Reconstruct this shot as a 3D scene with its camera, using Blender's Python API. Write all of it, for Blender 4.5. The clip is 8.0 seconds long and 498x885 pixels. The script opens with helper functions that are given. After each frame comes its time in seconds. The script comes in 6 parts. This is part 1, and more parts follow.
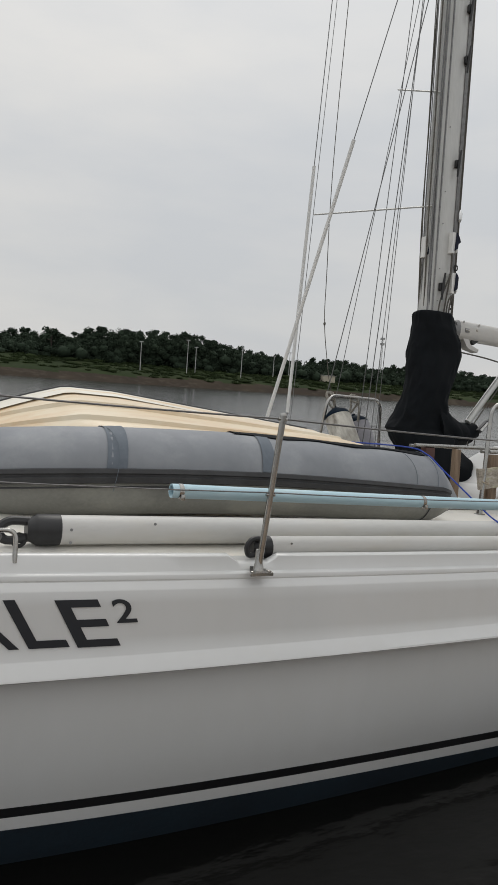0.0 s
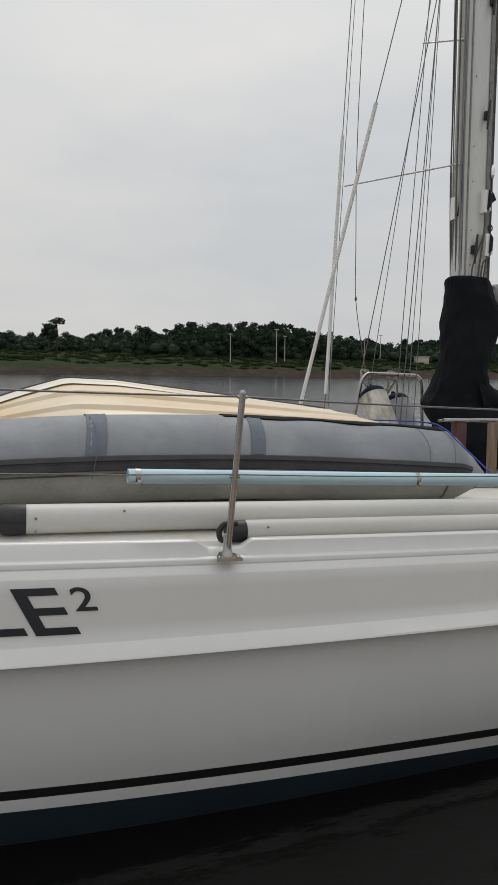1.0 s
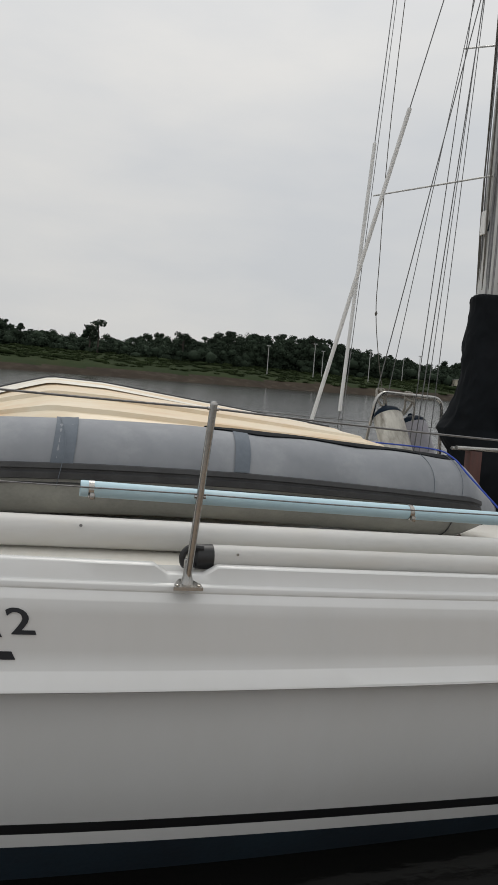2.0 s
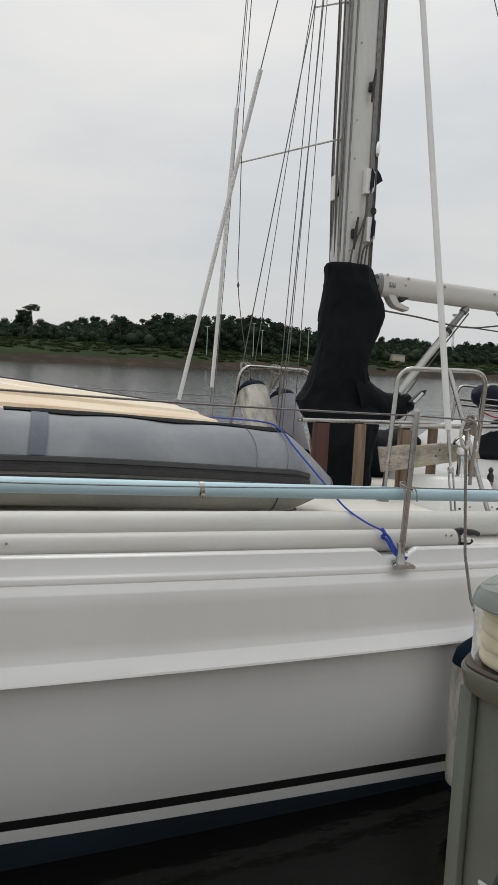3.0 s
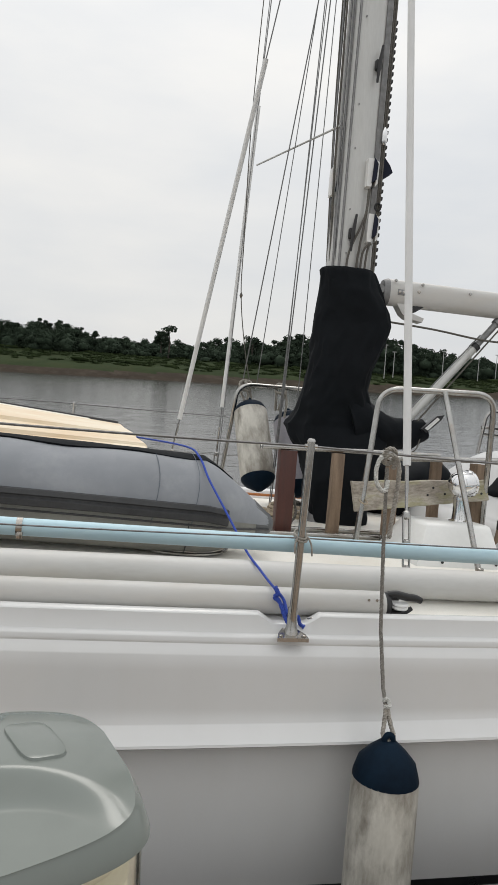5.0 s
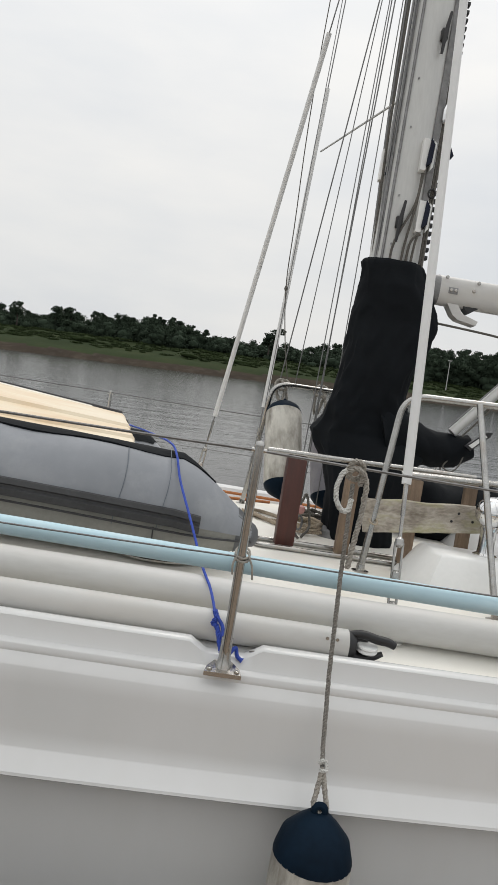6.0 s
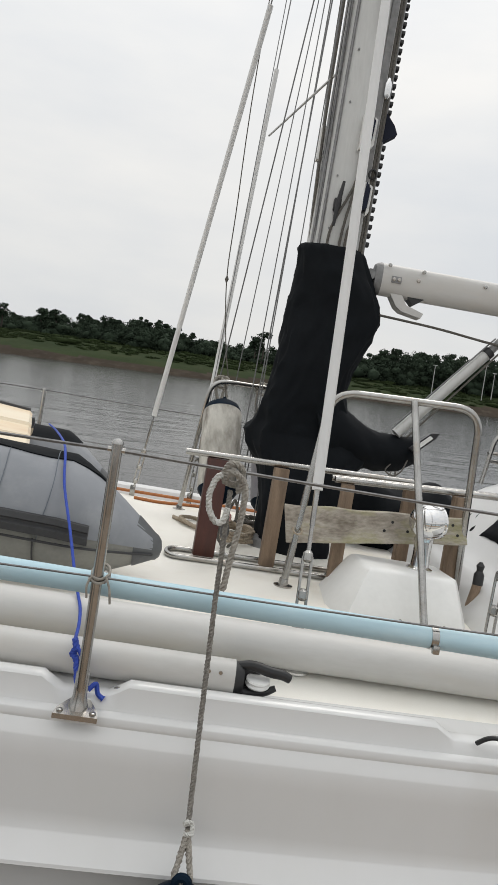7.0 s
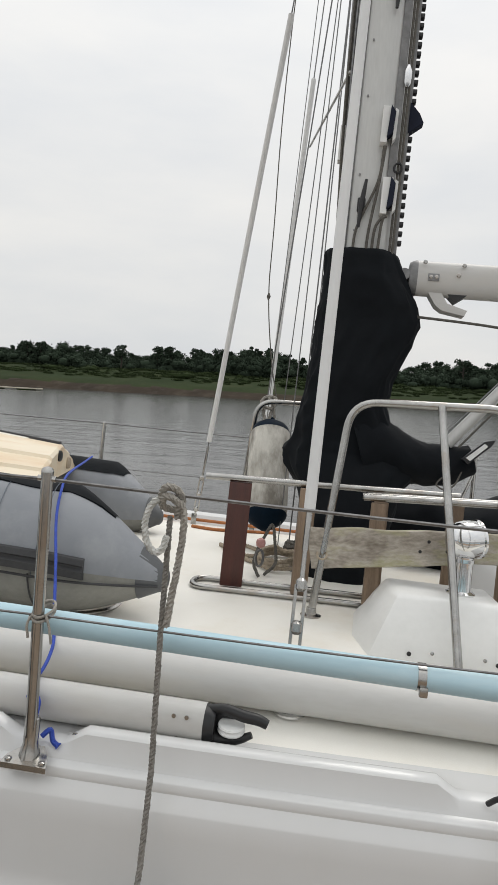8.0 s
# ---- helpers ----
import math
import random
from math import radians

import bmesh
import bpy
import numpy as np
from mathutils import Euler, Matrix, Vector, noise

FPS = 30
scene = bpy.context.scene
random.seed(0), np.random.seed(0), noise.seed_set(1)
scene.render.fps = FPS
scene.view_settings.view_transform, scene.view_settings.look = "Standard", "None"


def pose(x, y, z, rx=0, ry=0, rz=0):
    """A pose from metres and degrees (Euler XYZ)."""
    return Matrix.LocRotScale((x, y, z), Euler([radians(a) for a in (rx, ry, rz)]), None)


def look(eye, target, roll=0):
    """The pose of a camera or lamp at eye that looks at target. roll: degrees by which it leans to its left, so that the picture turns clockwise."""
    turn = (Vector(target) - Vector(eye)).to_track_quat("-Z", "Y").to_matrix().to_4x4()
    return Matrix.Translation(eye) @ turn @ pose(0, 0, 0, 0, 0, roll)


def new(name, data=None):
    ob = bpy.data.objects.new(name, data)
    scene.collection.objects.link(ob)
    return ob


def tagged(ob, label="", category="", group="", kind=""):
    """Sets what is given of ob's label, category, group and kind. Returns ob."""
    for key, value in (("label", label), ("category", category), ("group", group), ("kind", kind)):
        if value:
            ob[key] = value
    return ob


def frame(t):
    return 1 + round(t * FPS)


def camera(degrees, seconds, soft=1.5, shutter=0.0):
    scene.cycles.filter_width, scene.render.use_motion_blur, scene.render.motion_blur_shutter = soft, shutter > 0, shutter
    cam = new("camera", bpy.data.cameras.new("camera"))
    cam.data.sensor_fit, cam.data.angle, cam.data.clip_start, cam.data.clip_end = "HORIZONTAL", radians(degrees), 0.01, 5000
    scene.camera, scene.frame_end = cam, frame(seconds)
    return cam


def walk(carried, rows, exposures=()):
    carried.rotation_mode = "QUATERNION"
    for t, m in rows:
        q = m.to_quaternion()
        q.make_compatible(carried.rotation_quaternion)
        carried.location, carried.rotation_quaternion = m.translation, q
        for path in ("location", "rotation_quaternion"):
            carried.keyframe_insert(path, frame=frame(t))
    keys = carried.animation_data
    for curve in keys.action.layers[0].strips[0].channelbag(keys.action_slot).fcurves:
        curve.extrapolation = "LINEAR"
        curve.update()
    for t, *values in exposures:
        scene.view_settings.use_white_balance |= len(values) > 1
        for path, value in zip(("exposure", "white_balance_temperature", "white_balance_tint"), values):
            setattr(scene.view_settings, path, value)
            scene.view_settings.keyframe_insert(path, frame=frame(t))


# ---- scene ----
# ---- camera ----
cam = camera(40.4, 8.0, soft=1.1)
EYE, LIFT, TILT, LEAN = 1.76, 0.10, -4.12, 2.36
# the yacht's frame: it lies slightly down by the stern and heeled away from the dock
BOAT = pose(0, 0, EYE + LIFT, TILT, LEAN, 0) @ pose(0, 0, -EYE)
PATH = [
    (0, (0.013, 0.003, 1.849), (0.946, 1.764, 1.682), 4.1),
    (0.5, (0.282, -0.1, 1.835), (1.011, 1.752, 1.642), 3.4),
    (1, (0.53, -0.102, 1.827), (1.208, 1.767, 1.615), 0.8),
    (1.2, (0.606, -0.087, 1.825), (1.295, 1.772, 1.567), 2.4),
    (2.3, (0.987, 0.11, 1.833), (1.56, 2.019, 1.666), 4.5),
    (2.5, (1.142, 0.085, 1.829), (1.762, 1.977, 1.636), 4.8),
    (3, (1.447, 0.037, 1.832), (2.189, 1.88, 1.603), 2.5),
    (3.5, (1.748, 0.098, 1.839), (2.609, 1.88, 1.551), 5.1),
    (4, (1.968, 0.136, 1.849), (2.668, 2.001, 1.663), 3.6),
    (4.5, (2.267, 0.179, 1.854), (2.734, 2.113, 1.653), 6.9),
    (4.7, (2.379, 0.215, 1.85), (2.801, 2.161, 1.667), 4.6),
    (5.8, (2.834, 0.445, 1.889), (3.016, 2.427, 1.695), 6.4),
    (6, (2.988, 0.519, 1.857), (3.066, 2.508, 1.655), 7.2),
    (6.5, (3.165, 0.596, 1.848), (3.211, 2.582, 1.621), 5.3),
    (7, (3.293, 0.795, 1.854), (3.408, 2.783, 1.667), 7.5),
    (7.5, (3.422, 0.876, 1.854), (3.41, 2.87, 1.694), 5.1),
    (8, (3.674, 0.959, 1.861), (3.439, 2.939, 1.714), 3.1),
]
walk(cam, [(t, look(eye, target, roll)) for t, eye, target, roll in PATH],
     exposures=((0, -0.19), (1.0, -0.19), (2.5, -0.15), (3.5, 0.03), (4.5, 0.11), (6.0, 0.14), (8.0, 0.11)))

# ---- world and light ----
world = bpy.data.worlds.new("overcast_sky")
scene.world = world
world.use_nodes = True
wn, wl = world.node_tree.nodes, world.node_tree.links
wn.clear()
SUN_EL, SUN_AZ = radians(62), radians(20)
sky = wn.new("ShaderNodeTexSky")
sky.sky_type, sky.sun_disc = 'NISHITA', False
sky.sun_elevation, sky.sun_rotation = SUN_EL, SUN_AZ
sky.air_density, sky.dust_density, sky.ozone_density = 1.0, 4.0, 1.0
w_coord = wn.new("ShaderNodeTexCoord")
w_map = wn.new("ShaderNodeMapping")
w_map.inputs["Scale"].default_value = (1.0, 1.0, 3.2)
w_map.inputs["Location"].default_value = (0.35, 0.2, 0.1)
w_noise = wn.new("ShaderNodeTexNoise")
w_noise.inputs["Scale"].default_value, w_noise.inputs["Detail"].default_value = 1.9, 7.0
w_noise.inputs["Roughness"].default_value = 0.52
w_ramp = wn.new("ShaderNodeValToRGB")
w_ramp.color_ramp.elements[0].position, w_ramp.color_ramp.elements[1].position = 0.36, 0.66
w_ramp.color_ramp.elements[0].color = (0.70, 0.72, 0.74, 1)
w_ramp.color_ramp.elements[1].color = (0.84, 0.83, 0.805, 1)
w_scale = wn.new("ShaderNodeVectorMath")
w_scale.operation = 'SCALE'
w_scale.inputs["Scale"].default_value = 0.09
w_mix = wn.new("ShaderNodeMix")
w_mix.data_type = 'RGBA'
w_mix.inputs["Factor"].default_value = 0.93
w_bg = wn.new("ShaderNodeBackground")
w_bg.inputs["Strength"].default_value = 1.0
w_out = wn.new("ShaderNodeOutputWorld")
wl.new(w_coord.outputs["Generated"], w_map.inputs["Vector"])
wl.new(w_map.outputs["Vector"], w_noise.inputs["Vector"])
wl.new(w_noise.outputs["Fac"], w_ramp.inputs["Fac"])
wl.new(sky.outputs["Color"], w_scale.inputs[0])
wl.new(w_scale.outputs["Vector"], w_mix.inputs["A"])
wl.new(w_ramp.outputs["Color"], w_mix.inputs["B"])
w_xyz = wn.new("ShaderNodeSeparateXYZ")
wl.new(w_coord.outputs["Generated"], w_xyz.inputs[0])
w_up = wn.new("ShaderNodeMath")
w_up.operation, w_up.use_clamp = 'MULTIPLY', True
wl.new(w_xyz.outputs["Z"], w_up.inputs[0])
wl.new(w_xyz.outputs["Z"], w_up.inputs[1])
w_gain = wn.new("ShaderNodeMath")
w_gain.operation = 'MULTIPLY_ADD'
w_gain.inputs[1].default_value, w_gain.inputs[2].default_value = 0.75, 0.93
wl.new(w_up.outputs[0], w_gain.inputs[0])
wl.new(w_gain.outputs[0], w_bg.inputs["Strength"])
wl.new(w_mix.outputs["Result"], w_bg.inputs["Color"])
wl.new(w_bg.outputs["Background"], w_out.inputs["Surface"])

sun_data = bpy.data.lights.new("sun", 'SUN')
sun_data.energy, sun_data.angle, sun_data.color = 0.75, radians(25), (1.0, 0.97, 0.92)
sun = new("sun", sun_data)
sun.matrix_world = look((0, 0, 40), (math.sin(SUN_AZ) * -30, math.cos(SUN_AZ) * -30, 40 - 48))


# ---- materials ----
def material(name, c1, c2=None, rough=0.5, metal=0.0, scale=6.0, fine=60.0, bump=0.0, bump_scale=120.0, stretch=(1, 1, 1),
             stain=None, stain_scale=2.5, stain_amount=0.5, coat=0.0, spec=0.5, trans=0.0, rand=0.0, sheen=0.0, stain_lo=0.5, calm=False):
    m = bpy.data.materials.new(name)
    m.use_nodes = True
    n, k = m.node_tree.nodes, m.node_tree.links
    b = n["Principled BSDF"]
    c2 = c2 or tuple(v * 0.82 for v in c1)
    tc = n.new("ShaderNodeTexCoord")
    mp = n.new("ShaderNodeMapping")
    mp.inputs["Scale"].default_value = stretch
    k.new(tc.outputs["Object"], mp.inputs["Vector"])
    n1 = n.new("ShaderNodeTexNoise")
    n1.inputs["Scale"].default_value, n1.inputs["Detail"].default_value = scale, 5
    n2 = n.new("ShaderNodeTexNoise")
    n2.inputs["Scale"].default_value, n2.inputs["Detail"].default_value = fine, 3
    for q in (n1, n2):
        k.new(mp.outputs["Vector"], q.inputs["Vector"])
    add = n.new("ShaderNodeMath")
    add.operation = 'MULTIPLY_ADD'
    add.inputs[1].default_value = 0.30
    k.new(n2.outputs["Fac"], add.inputs[0])
    half = n.new("ShaderNodeMath")
    half.operation = 'MULTIPLY'
    half.inputs[1].default_value = 0.75
    k.new(n1.outputs["Fac"], half.inputs[0])
    k.new(half.outputs[0], add.inputs[2])
    rp = n.new("ShaderNodeValToRGB")
    rp.color_ramp.elements[0].position, rp.color_ramp.elements[1].position = 0.33, 0.72
    rp.color_ramp.elements[0].color, rp.color_ramp.elements[1].color = (*c2, 1), (*c1, 1)
    k.new(add.outputs[0], rp.inputs["Fac"])
    col = rp.outputs["Color"]
    if stain:
        ns = n.new("ShaderNodeTexNoise")
        ns.inputs["Scale"].default_value, ns.inputs["Detail"].default_value, ns.inputs["Roughness"].default_value = stain_scale, 8, 0.65
        k.new(mp.outputs["Vector"], ns.inputs["Vector"])
        rs = n.new("ShaderNodeValToRGB")
        rs.color_ramp.elements[0].position, rs.color_ramp.elements[1].position = stain_lo, stain_lo + 0.2
        rs.color_ramp.elements[0].color = (0, 0, 0, 1)
        rs.color_ramp.elements[1].color = (stain_amount, stain_amount, stain_amount, 1)
        k.new(ns.outputs["Fac"], rs.inputs["Fac"])
        mx = n.new("ShaderNodeMix")
        mx.data_type = 'RGBA'
        k.new(rs.outputs["Color"], mx.inputs["Factor"])
        k.new(col, mx.inputs["A"])
        mx.inputs["B"].default_value = (*stain, 1)
        col = mx.outputs["Result"]
    if rand:
        oi = n.new("ShaderNodeObjectInfo")
        hs = n.new("ShaderNodeHueSaturation")
        ma = n.new("ShaderNodeMapRange")
        ma.inputs["To Min"].default_value, ma.inputs["To Max"].default_value = 1 - rand, 1 + rand
        k.new(oi.outputs["Random"], ma.inputs["Value"])
        k.new(ma.outputs["Result"], hs.inputs["Value"])
        k.new(col, hs.inputs["Color"])
        col = hs.outputs["Color"]
    k.new(col, b.inputs["Base Color"])
    rr = n.new("ShaderNodeMapRange")
    rr.inputs["To Min"].default_value, rr.inputs["To Max"].default_value = max(0.02, rough - (0.01 if calm else 0.08)), min(1, rough + (0.02 if calm else 0.1))
    k.new(n1.outputs["Fac"], rr.inputs["Value"])
    k.new(rr.outputs["Result"], b.inputs["Roughness"])
    b.inputs["Metallic"].default_value = metal
    b.inputs["Coat Weight"].default_value = coat
    b.inputs["Specular IOR Level"].default_value = spec
    b.inputs["Transmission Weight"].default_value = trans
    b.inputs["Sheen Weight"].default_value = sheen
    if bump:
        nb = n.new("ShaderNodeTexNoise")
        nb.inputs["Scale"].default_value, nb.inputs["Detail"].default_value = bump_scale, 4
        k.new(mp.outputs["Vector"], nb.inputs["Vector"])
        bp = n.new("ShaderNodeBump")
        bp.inputs["Strength"].default_value, bp.inputs["Distance"].default_value = bump, 0.01
        k.new(nb.outputs["Fac"], bp.inputs["Height"])
        k.new(bp.outputs["Normal"], b.inputs["Normal"])
    return m


GEL = material("white_gelcoat", (0.655, 0.655, 0.65), (0.625, 0.625, 0.615), 0.26, scale=1.2, fine=9, coat=0.25,
               stain=(0.60, 0.55, 0.45), stain_scale=3.1, stain_amount=0.05, stretch=(1.6, 1, 0.55), calm=True)
DECK = material("cream_deck_gelcoat", (0.82, 0.80, 0.745), (0.76, 0.735, 0.67), 0.55, scale=3, fine=260, bump=0.12, bump_scale=420,
                stain=(0.58, 0.50, 0.36), stain_scale=2.2, stain_amount=0.35)
WHITE = material("white_moulded_plastic", (0.80, 0.80, 0.78), (0.73, 0.73, 0.71), 0.38, scale=5, fine=40, coat=0.1, bump=0.03, bump_scale=60)
BLACK_STRIPE = material("black_boot_stripe", (0.012, 0.012, 0.013), (0.008, 0.008, 0.009), 0.3)
NAVY_BOTTOM = material("navy_antifouling_paint", (0.005, 0.018, 0.031), (0.004, 0.010, 0.018), 0.8, scale=4, fine=40, bump=0.2, bump_scale=60)
LETTER = material("black_vinyl_lettering", (0.012, 0.016, 0.022), (0.009, 0.012, 0.018), 0.35)
STEEL = material("stainless_steel", (0.47, 0.465, 0.45), (0.33, 0.325, 0.31), 0.22, 1.0, scale=14, fine=90, stain=(0.30, 0.20, 0.11), stain_scale=9, stain_amount=0.35)
CHROME = material("bright_chrome", (0.78, 0.78, 0.78), (0.68, 0.68, 0.68), 0.07, 1.0, scale=10)
WIRE = material("steel_wire_rope", (0.24, 0.24, 0.24), (0.13, 0.13, 0.13), 0.45, 0.8, scale=50, fine=300)
COVER_TUBE = material("white_shroud_cover", (0.74, 0.74, 0.73), (0.66, 0.66, 0.65), 0.45, scale=3, fine=30)
ALU = material("weathered_mast_aluminium", (0.62, 0.62, 0.60), (0.50, 0.50, 0.485), 0.42, 0.25, scale=3, fine=40, stretch=(3, 3, 0.35),
               stain=(0.25, 0.24, 0.22), stain_scale=3, stain_amount=0.4)
ALU_DARK = material("grey_mast_track", (0.30, 0.30, 0.30), (0.17, 0.17, 0.17), 0.5, 0.5, scale=20)
SPAR = material("white_painted_spar", (0.60, 0.592, 0.575), (0.50, 0.49, 0.465), 0.45, scale=2.5, fine=40, stretch=(0.5, 2, 2),
                stain=(0.45, 0.40, 0.32), stain_scale=5, stain_amount=0.32, bump=0.02)
BLACK_PL = material("black_plastic", (0.018, 0.018, 0.019), (0.010, 0.010, 0.011), 0.42, scale=20)
BLUE_PIPE = material("pale_blue_plastic_pipe", (0.50, 0.68, 0.75), (0.40, 0.58, 0.66), 0.5, scale=2.5, fine=60, stretch=(0.5, 2, 2),
                     stain=(0.62, 0.72, 0.74), stain_scale=6, stain_amount=0.5)
TUBE_GREY = material("grey_dinghy_fabric", (0.275, 0.288, 0.31), (0.205, 0.217, 0.235), 0.66, scale=3.0, fine=14, bump=0.05, bump_scale=18,
                     stain=(0.38, 0.39, 0.40), stain_scale=3.2, stain_amount=0.55)
TUBE_OLIVE = material("dusty_olive_dinghy_fabric", (0.29, 0.287, 0.262), (0.20, 0.198, 0.18), 0.8, scale=3.5, fine=70, bump=0.08, bump_scale=30,
                      stain=(0.38, 0.37, 0.32), stain_scale=4, stain_amount=0.5)
TUBE_PATCH = material("blue_grey_dinghy_band", (0.15, 0.175, 0.205), (0.10, 0.12, 0.145), 0.7, scale=8)
TUBE_TIP = material("grey_rubber_cone_tip", (0.115, 0.12, 0.125), (0.075, 0.078, 0.082), 0.55, scale=9, fine=60)
TUBE_DARK = material("dark_rubber_strake", (0.055, 0.056, 0.058), (0.028, 0.028, 0.03), 0.65, scale=9, fine=80)
CREAM = material("cream_fibreglass", (0.78, 0.70, 0.55), (0.72, 0.59, 0.41), 0.42, scale=2.2, fine=20, coat=0.1,
                 stain=(0.64, 0.41, 0.20), stain_scale=2.6, stain_amount=0.6, stretch=(0.5, 2.2, 2.2), stain_lo=0.45)
CREAM_WHITE = material("off_white_fibreglass", (0.80, 0.77, 0.69), (0.74, 0.70, 0.60), 0.42, scale=2.2, fine=20, stain=(0.55, 0.42, 0.25), stain_scale=3, stain_amount=0.35)
CANVAS = material("black_canvas", (0.0078, 0.0098, 0.0122), (0.0046, 0.0058, 0.0074), 0.78, scale=9, fine=400, bump=0.3, bump_scale=22, spec=0.13)
NAVY_CLOTH = material("navy_canvas", (0.014, 0.018, 0.036), (0.008, 0.010, 0.022), 0.8, scale=9, fine=300, bump=0.3, bump_scale=30, spec=0.3)
ROPE = material("weathered_grey_rope", (0.40, 0.375, 0.33), (0.24, 0.225, 0.20), 0.9, scale=60, fine=300, bump=0.5, bump_scale=260)
ROPE_DARK = material("dark_braided_rope", (0.16, 0.15, 0.13), (0.075, 0.07, 0.062), 0.9, scale=90, fine=400, bump=0.5, bump_scale=300)
ROPE_MID = material("grey_laid_rope", (0.30, 0.285, 0.255), (0.15, 0.14, 0.125), 0.9, scale=90, fine=400, bump=0.5, bump_scale=300)
ROPE_TAN = material("tan_rope", (0.44, 0.37, 0.28), (0.28, 0.23, 0.17), 0.9, scale=60, fine=300, bump=0.5, bump_scale=260)
ROPE_WHITE = material("white_mooring_rope", (0.66, 0.66, 0.63), (0.45, 0.45, 0.42), 0.9, scale=60, fine=300, bump=0.5, bump_scale=220)
ROPE_BLUE = material("blue_braided_line", (0.035, 0.085, 0.48), (0.02, 0.05, 0.30), 0.7, scale=60, fine=300, bump=0.4, bump_scale=300)
ROPE_RED = material("red_thin_line", (0.48, 0.025, 0.035), (0.30, 0.015, 0.02), 0.7, scale=60)
ROPE_ORANGE = material("orange_webbing", (0.45, 0.17, 0.05), (0.30, 0.10, 0.03), 0.7, scale=30)
FENDER = material("grimy_white_fender_vinyl", (0.66, 0.64, 0.58), (0.44, 0.42, 0.37), 0.5, scale=7, fine=60, stretch=(1.3, 1.3, 0.5),
                  stain=(0.13, 0.11, 0.085), stain_scale=5.5, stain_amount=0.85, stain_lo=0.40, bump=0.05, bump_scale=40)
FENDER_GREY = material("lilac_grey_fender_vinyl", (0.34, 0.33, 0.36), (0.25, 0.245, 0.27), 0.55, scale=7, fine=60)
FENDER_NAVY = material("navy_fender_cap", (0.006, 0.016, 0.030), (0.004, 0.009, 0.017), 0.6, scale=12, bump=0.1, bump_scale=50, spec=0.06)
WOOD_RED = material("red_brown_hardwood", (0.085, 0.026, 0.018), (0.045, 0.016, 0.012), 0.5, scale=5, fine=70, stretch=(6, 6, 0.6), bump=0.1, bump_scale=60)
WOOD_GREY = material("weathered_grey_teak", (0.31, 0.225, 0.155), (0.15, 0.105, 0.072), 0.8, scale=6, fine=90, stretch=(6, 6, 0.5), bump=0.25, bump_scale=70)
PLANK = material("lichen_stained_plank", (0.58, 0.53, 0.46), (0.16, 0.135, 0.105), 0.88, scale=9, fine=70, stretch=(0.7, 1.6, 1.6), bump=0.45, bump_scale=55,
                 stain=(0.31, 0.30, 0.14), stain_scale=10, stain_amount=0.8, stain_lo=0.5)
DOCK_WOOD = material("sun_bleached_dock_timber", (0.42, 0.33, 0.25), (0.27, 0.20, 0.145), 0.8, scale=4, fine=60, stretch=(6, 0.5, 6), bump=0.3, bump_scale=60, rand=0.15)
PED_CAP = material("grey_green_pedestal_plastic", (0.178, 0.198, 0.180), (0.150, 0.168, 0.152), 0.24, scale=4, fine=30, coat=0.2, bump=0.015, bump_scale=60)
PED_BODY = material("sage_green_pedestal_plastic", (0.150, 0.165, 0.145), (0.118, 0.13, 0.114), 0.5, scale=4, fine=60, bump=0.03, bump_scale=140)
PED_BAND = material("olive_pedestal_collar", (0.135, 0.14, 0.108), (0.10, 0.105, 0.08), 0.5, scale=5, fine=70, bump=0.03, bump_scale=140)
LENS = material("cream_lamp_lens", (0.89, 0.85, 0.68), (0.85, 0.80, 0.61), 0.38, scale=3, fine=20, coat=0.2)
GASKET = material("brown_rubber_gasket", (0.075, 0.06, 0.05), (0.045, 0.036, 0.03), 0.55, scale=20)
SMOKE = material("smoked_socket_cover", (0.022, 0.024, 0.021), (0.014, 0.015, 0.013), 0.42, scale=10, coat=0.1)
GALV = material("galvanised_steel", (0.42, 0.43, 0.42), (0.30, 0.31, 0.30), 0.42, 0.8, scale=25, fine=90)
TINT = material("tinted_brown_acrylic", (0.12, 0.085, 0.075), (0.08, 0.055, 0.05), 0.12, scale=3, coat=0.4)
HATCH_TINT = material("faded_pink_brown_acrylic", (0.30, 0.235, 0.215), (0.22, 0.165, 0.15), 0.25, scale=6, coat=0.2)
YELLOW = material("yellow_sheave_plastic", (0.62, 0.45, 0.12), (0.5, 0.35, 0.09), 0.4, scale=30)
PINK = material("faded_pink_float", (0.55, 0.30, 0.28), (0.45, 0.22, 0.2), 0.6, scale=30)
MUD = material("river_bank_mud", (0.050, 0.039, 0.028), (0.027, 0.021, 0.016), 0.9, scale=0.12, fine=1.4, bump=0.6, bump_scale=0.8,
               stain=(0.085, 0.07, 0.054), stain_scale=0.3, stain_amount=0.6, spec=0.08)
GRASS = material("rank_bank_grass", (0.036, 0.050, 0.021), (0.020, 0.030, 0.013), 0.95, scale=0.06, fine=0.9, bump=0.6, bump_scale=0.9,
                 stain=(0.046, 0.044, 0.022), stain_scale=0.12, stain_amount=0.4, spec=0.06)
LEAF = material("dark_tree_foliage", (0.037, 0.053, 0.035), (0.027, 0.040, 0.027), 0.9, scale=0.12, fine=0.9, spec=0.08)
LEAF2 = material("bank_scrub_foliage", (0.036, 0.052, 0.020), (0.020, 0.030, 0.012), 0.9, scale=0.1, fine=0.7, spec=0.08)
BARK = material("grey_bark", (0.07, 0.058, 0.048), (0.04, 0.033, 0.027), 0.9, scale=2)
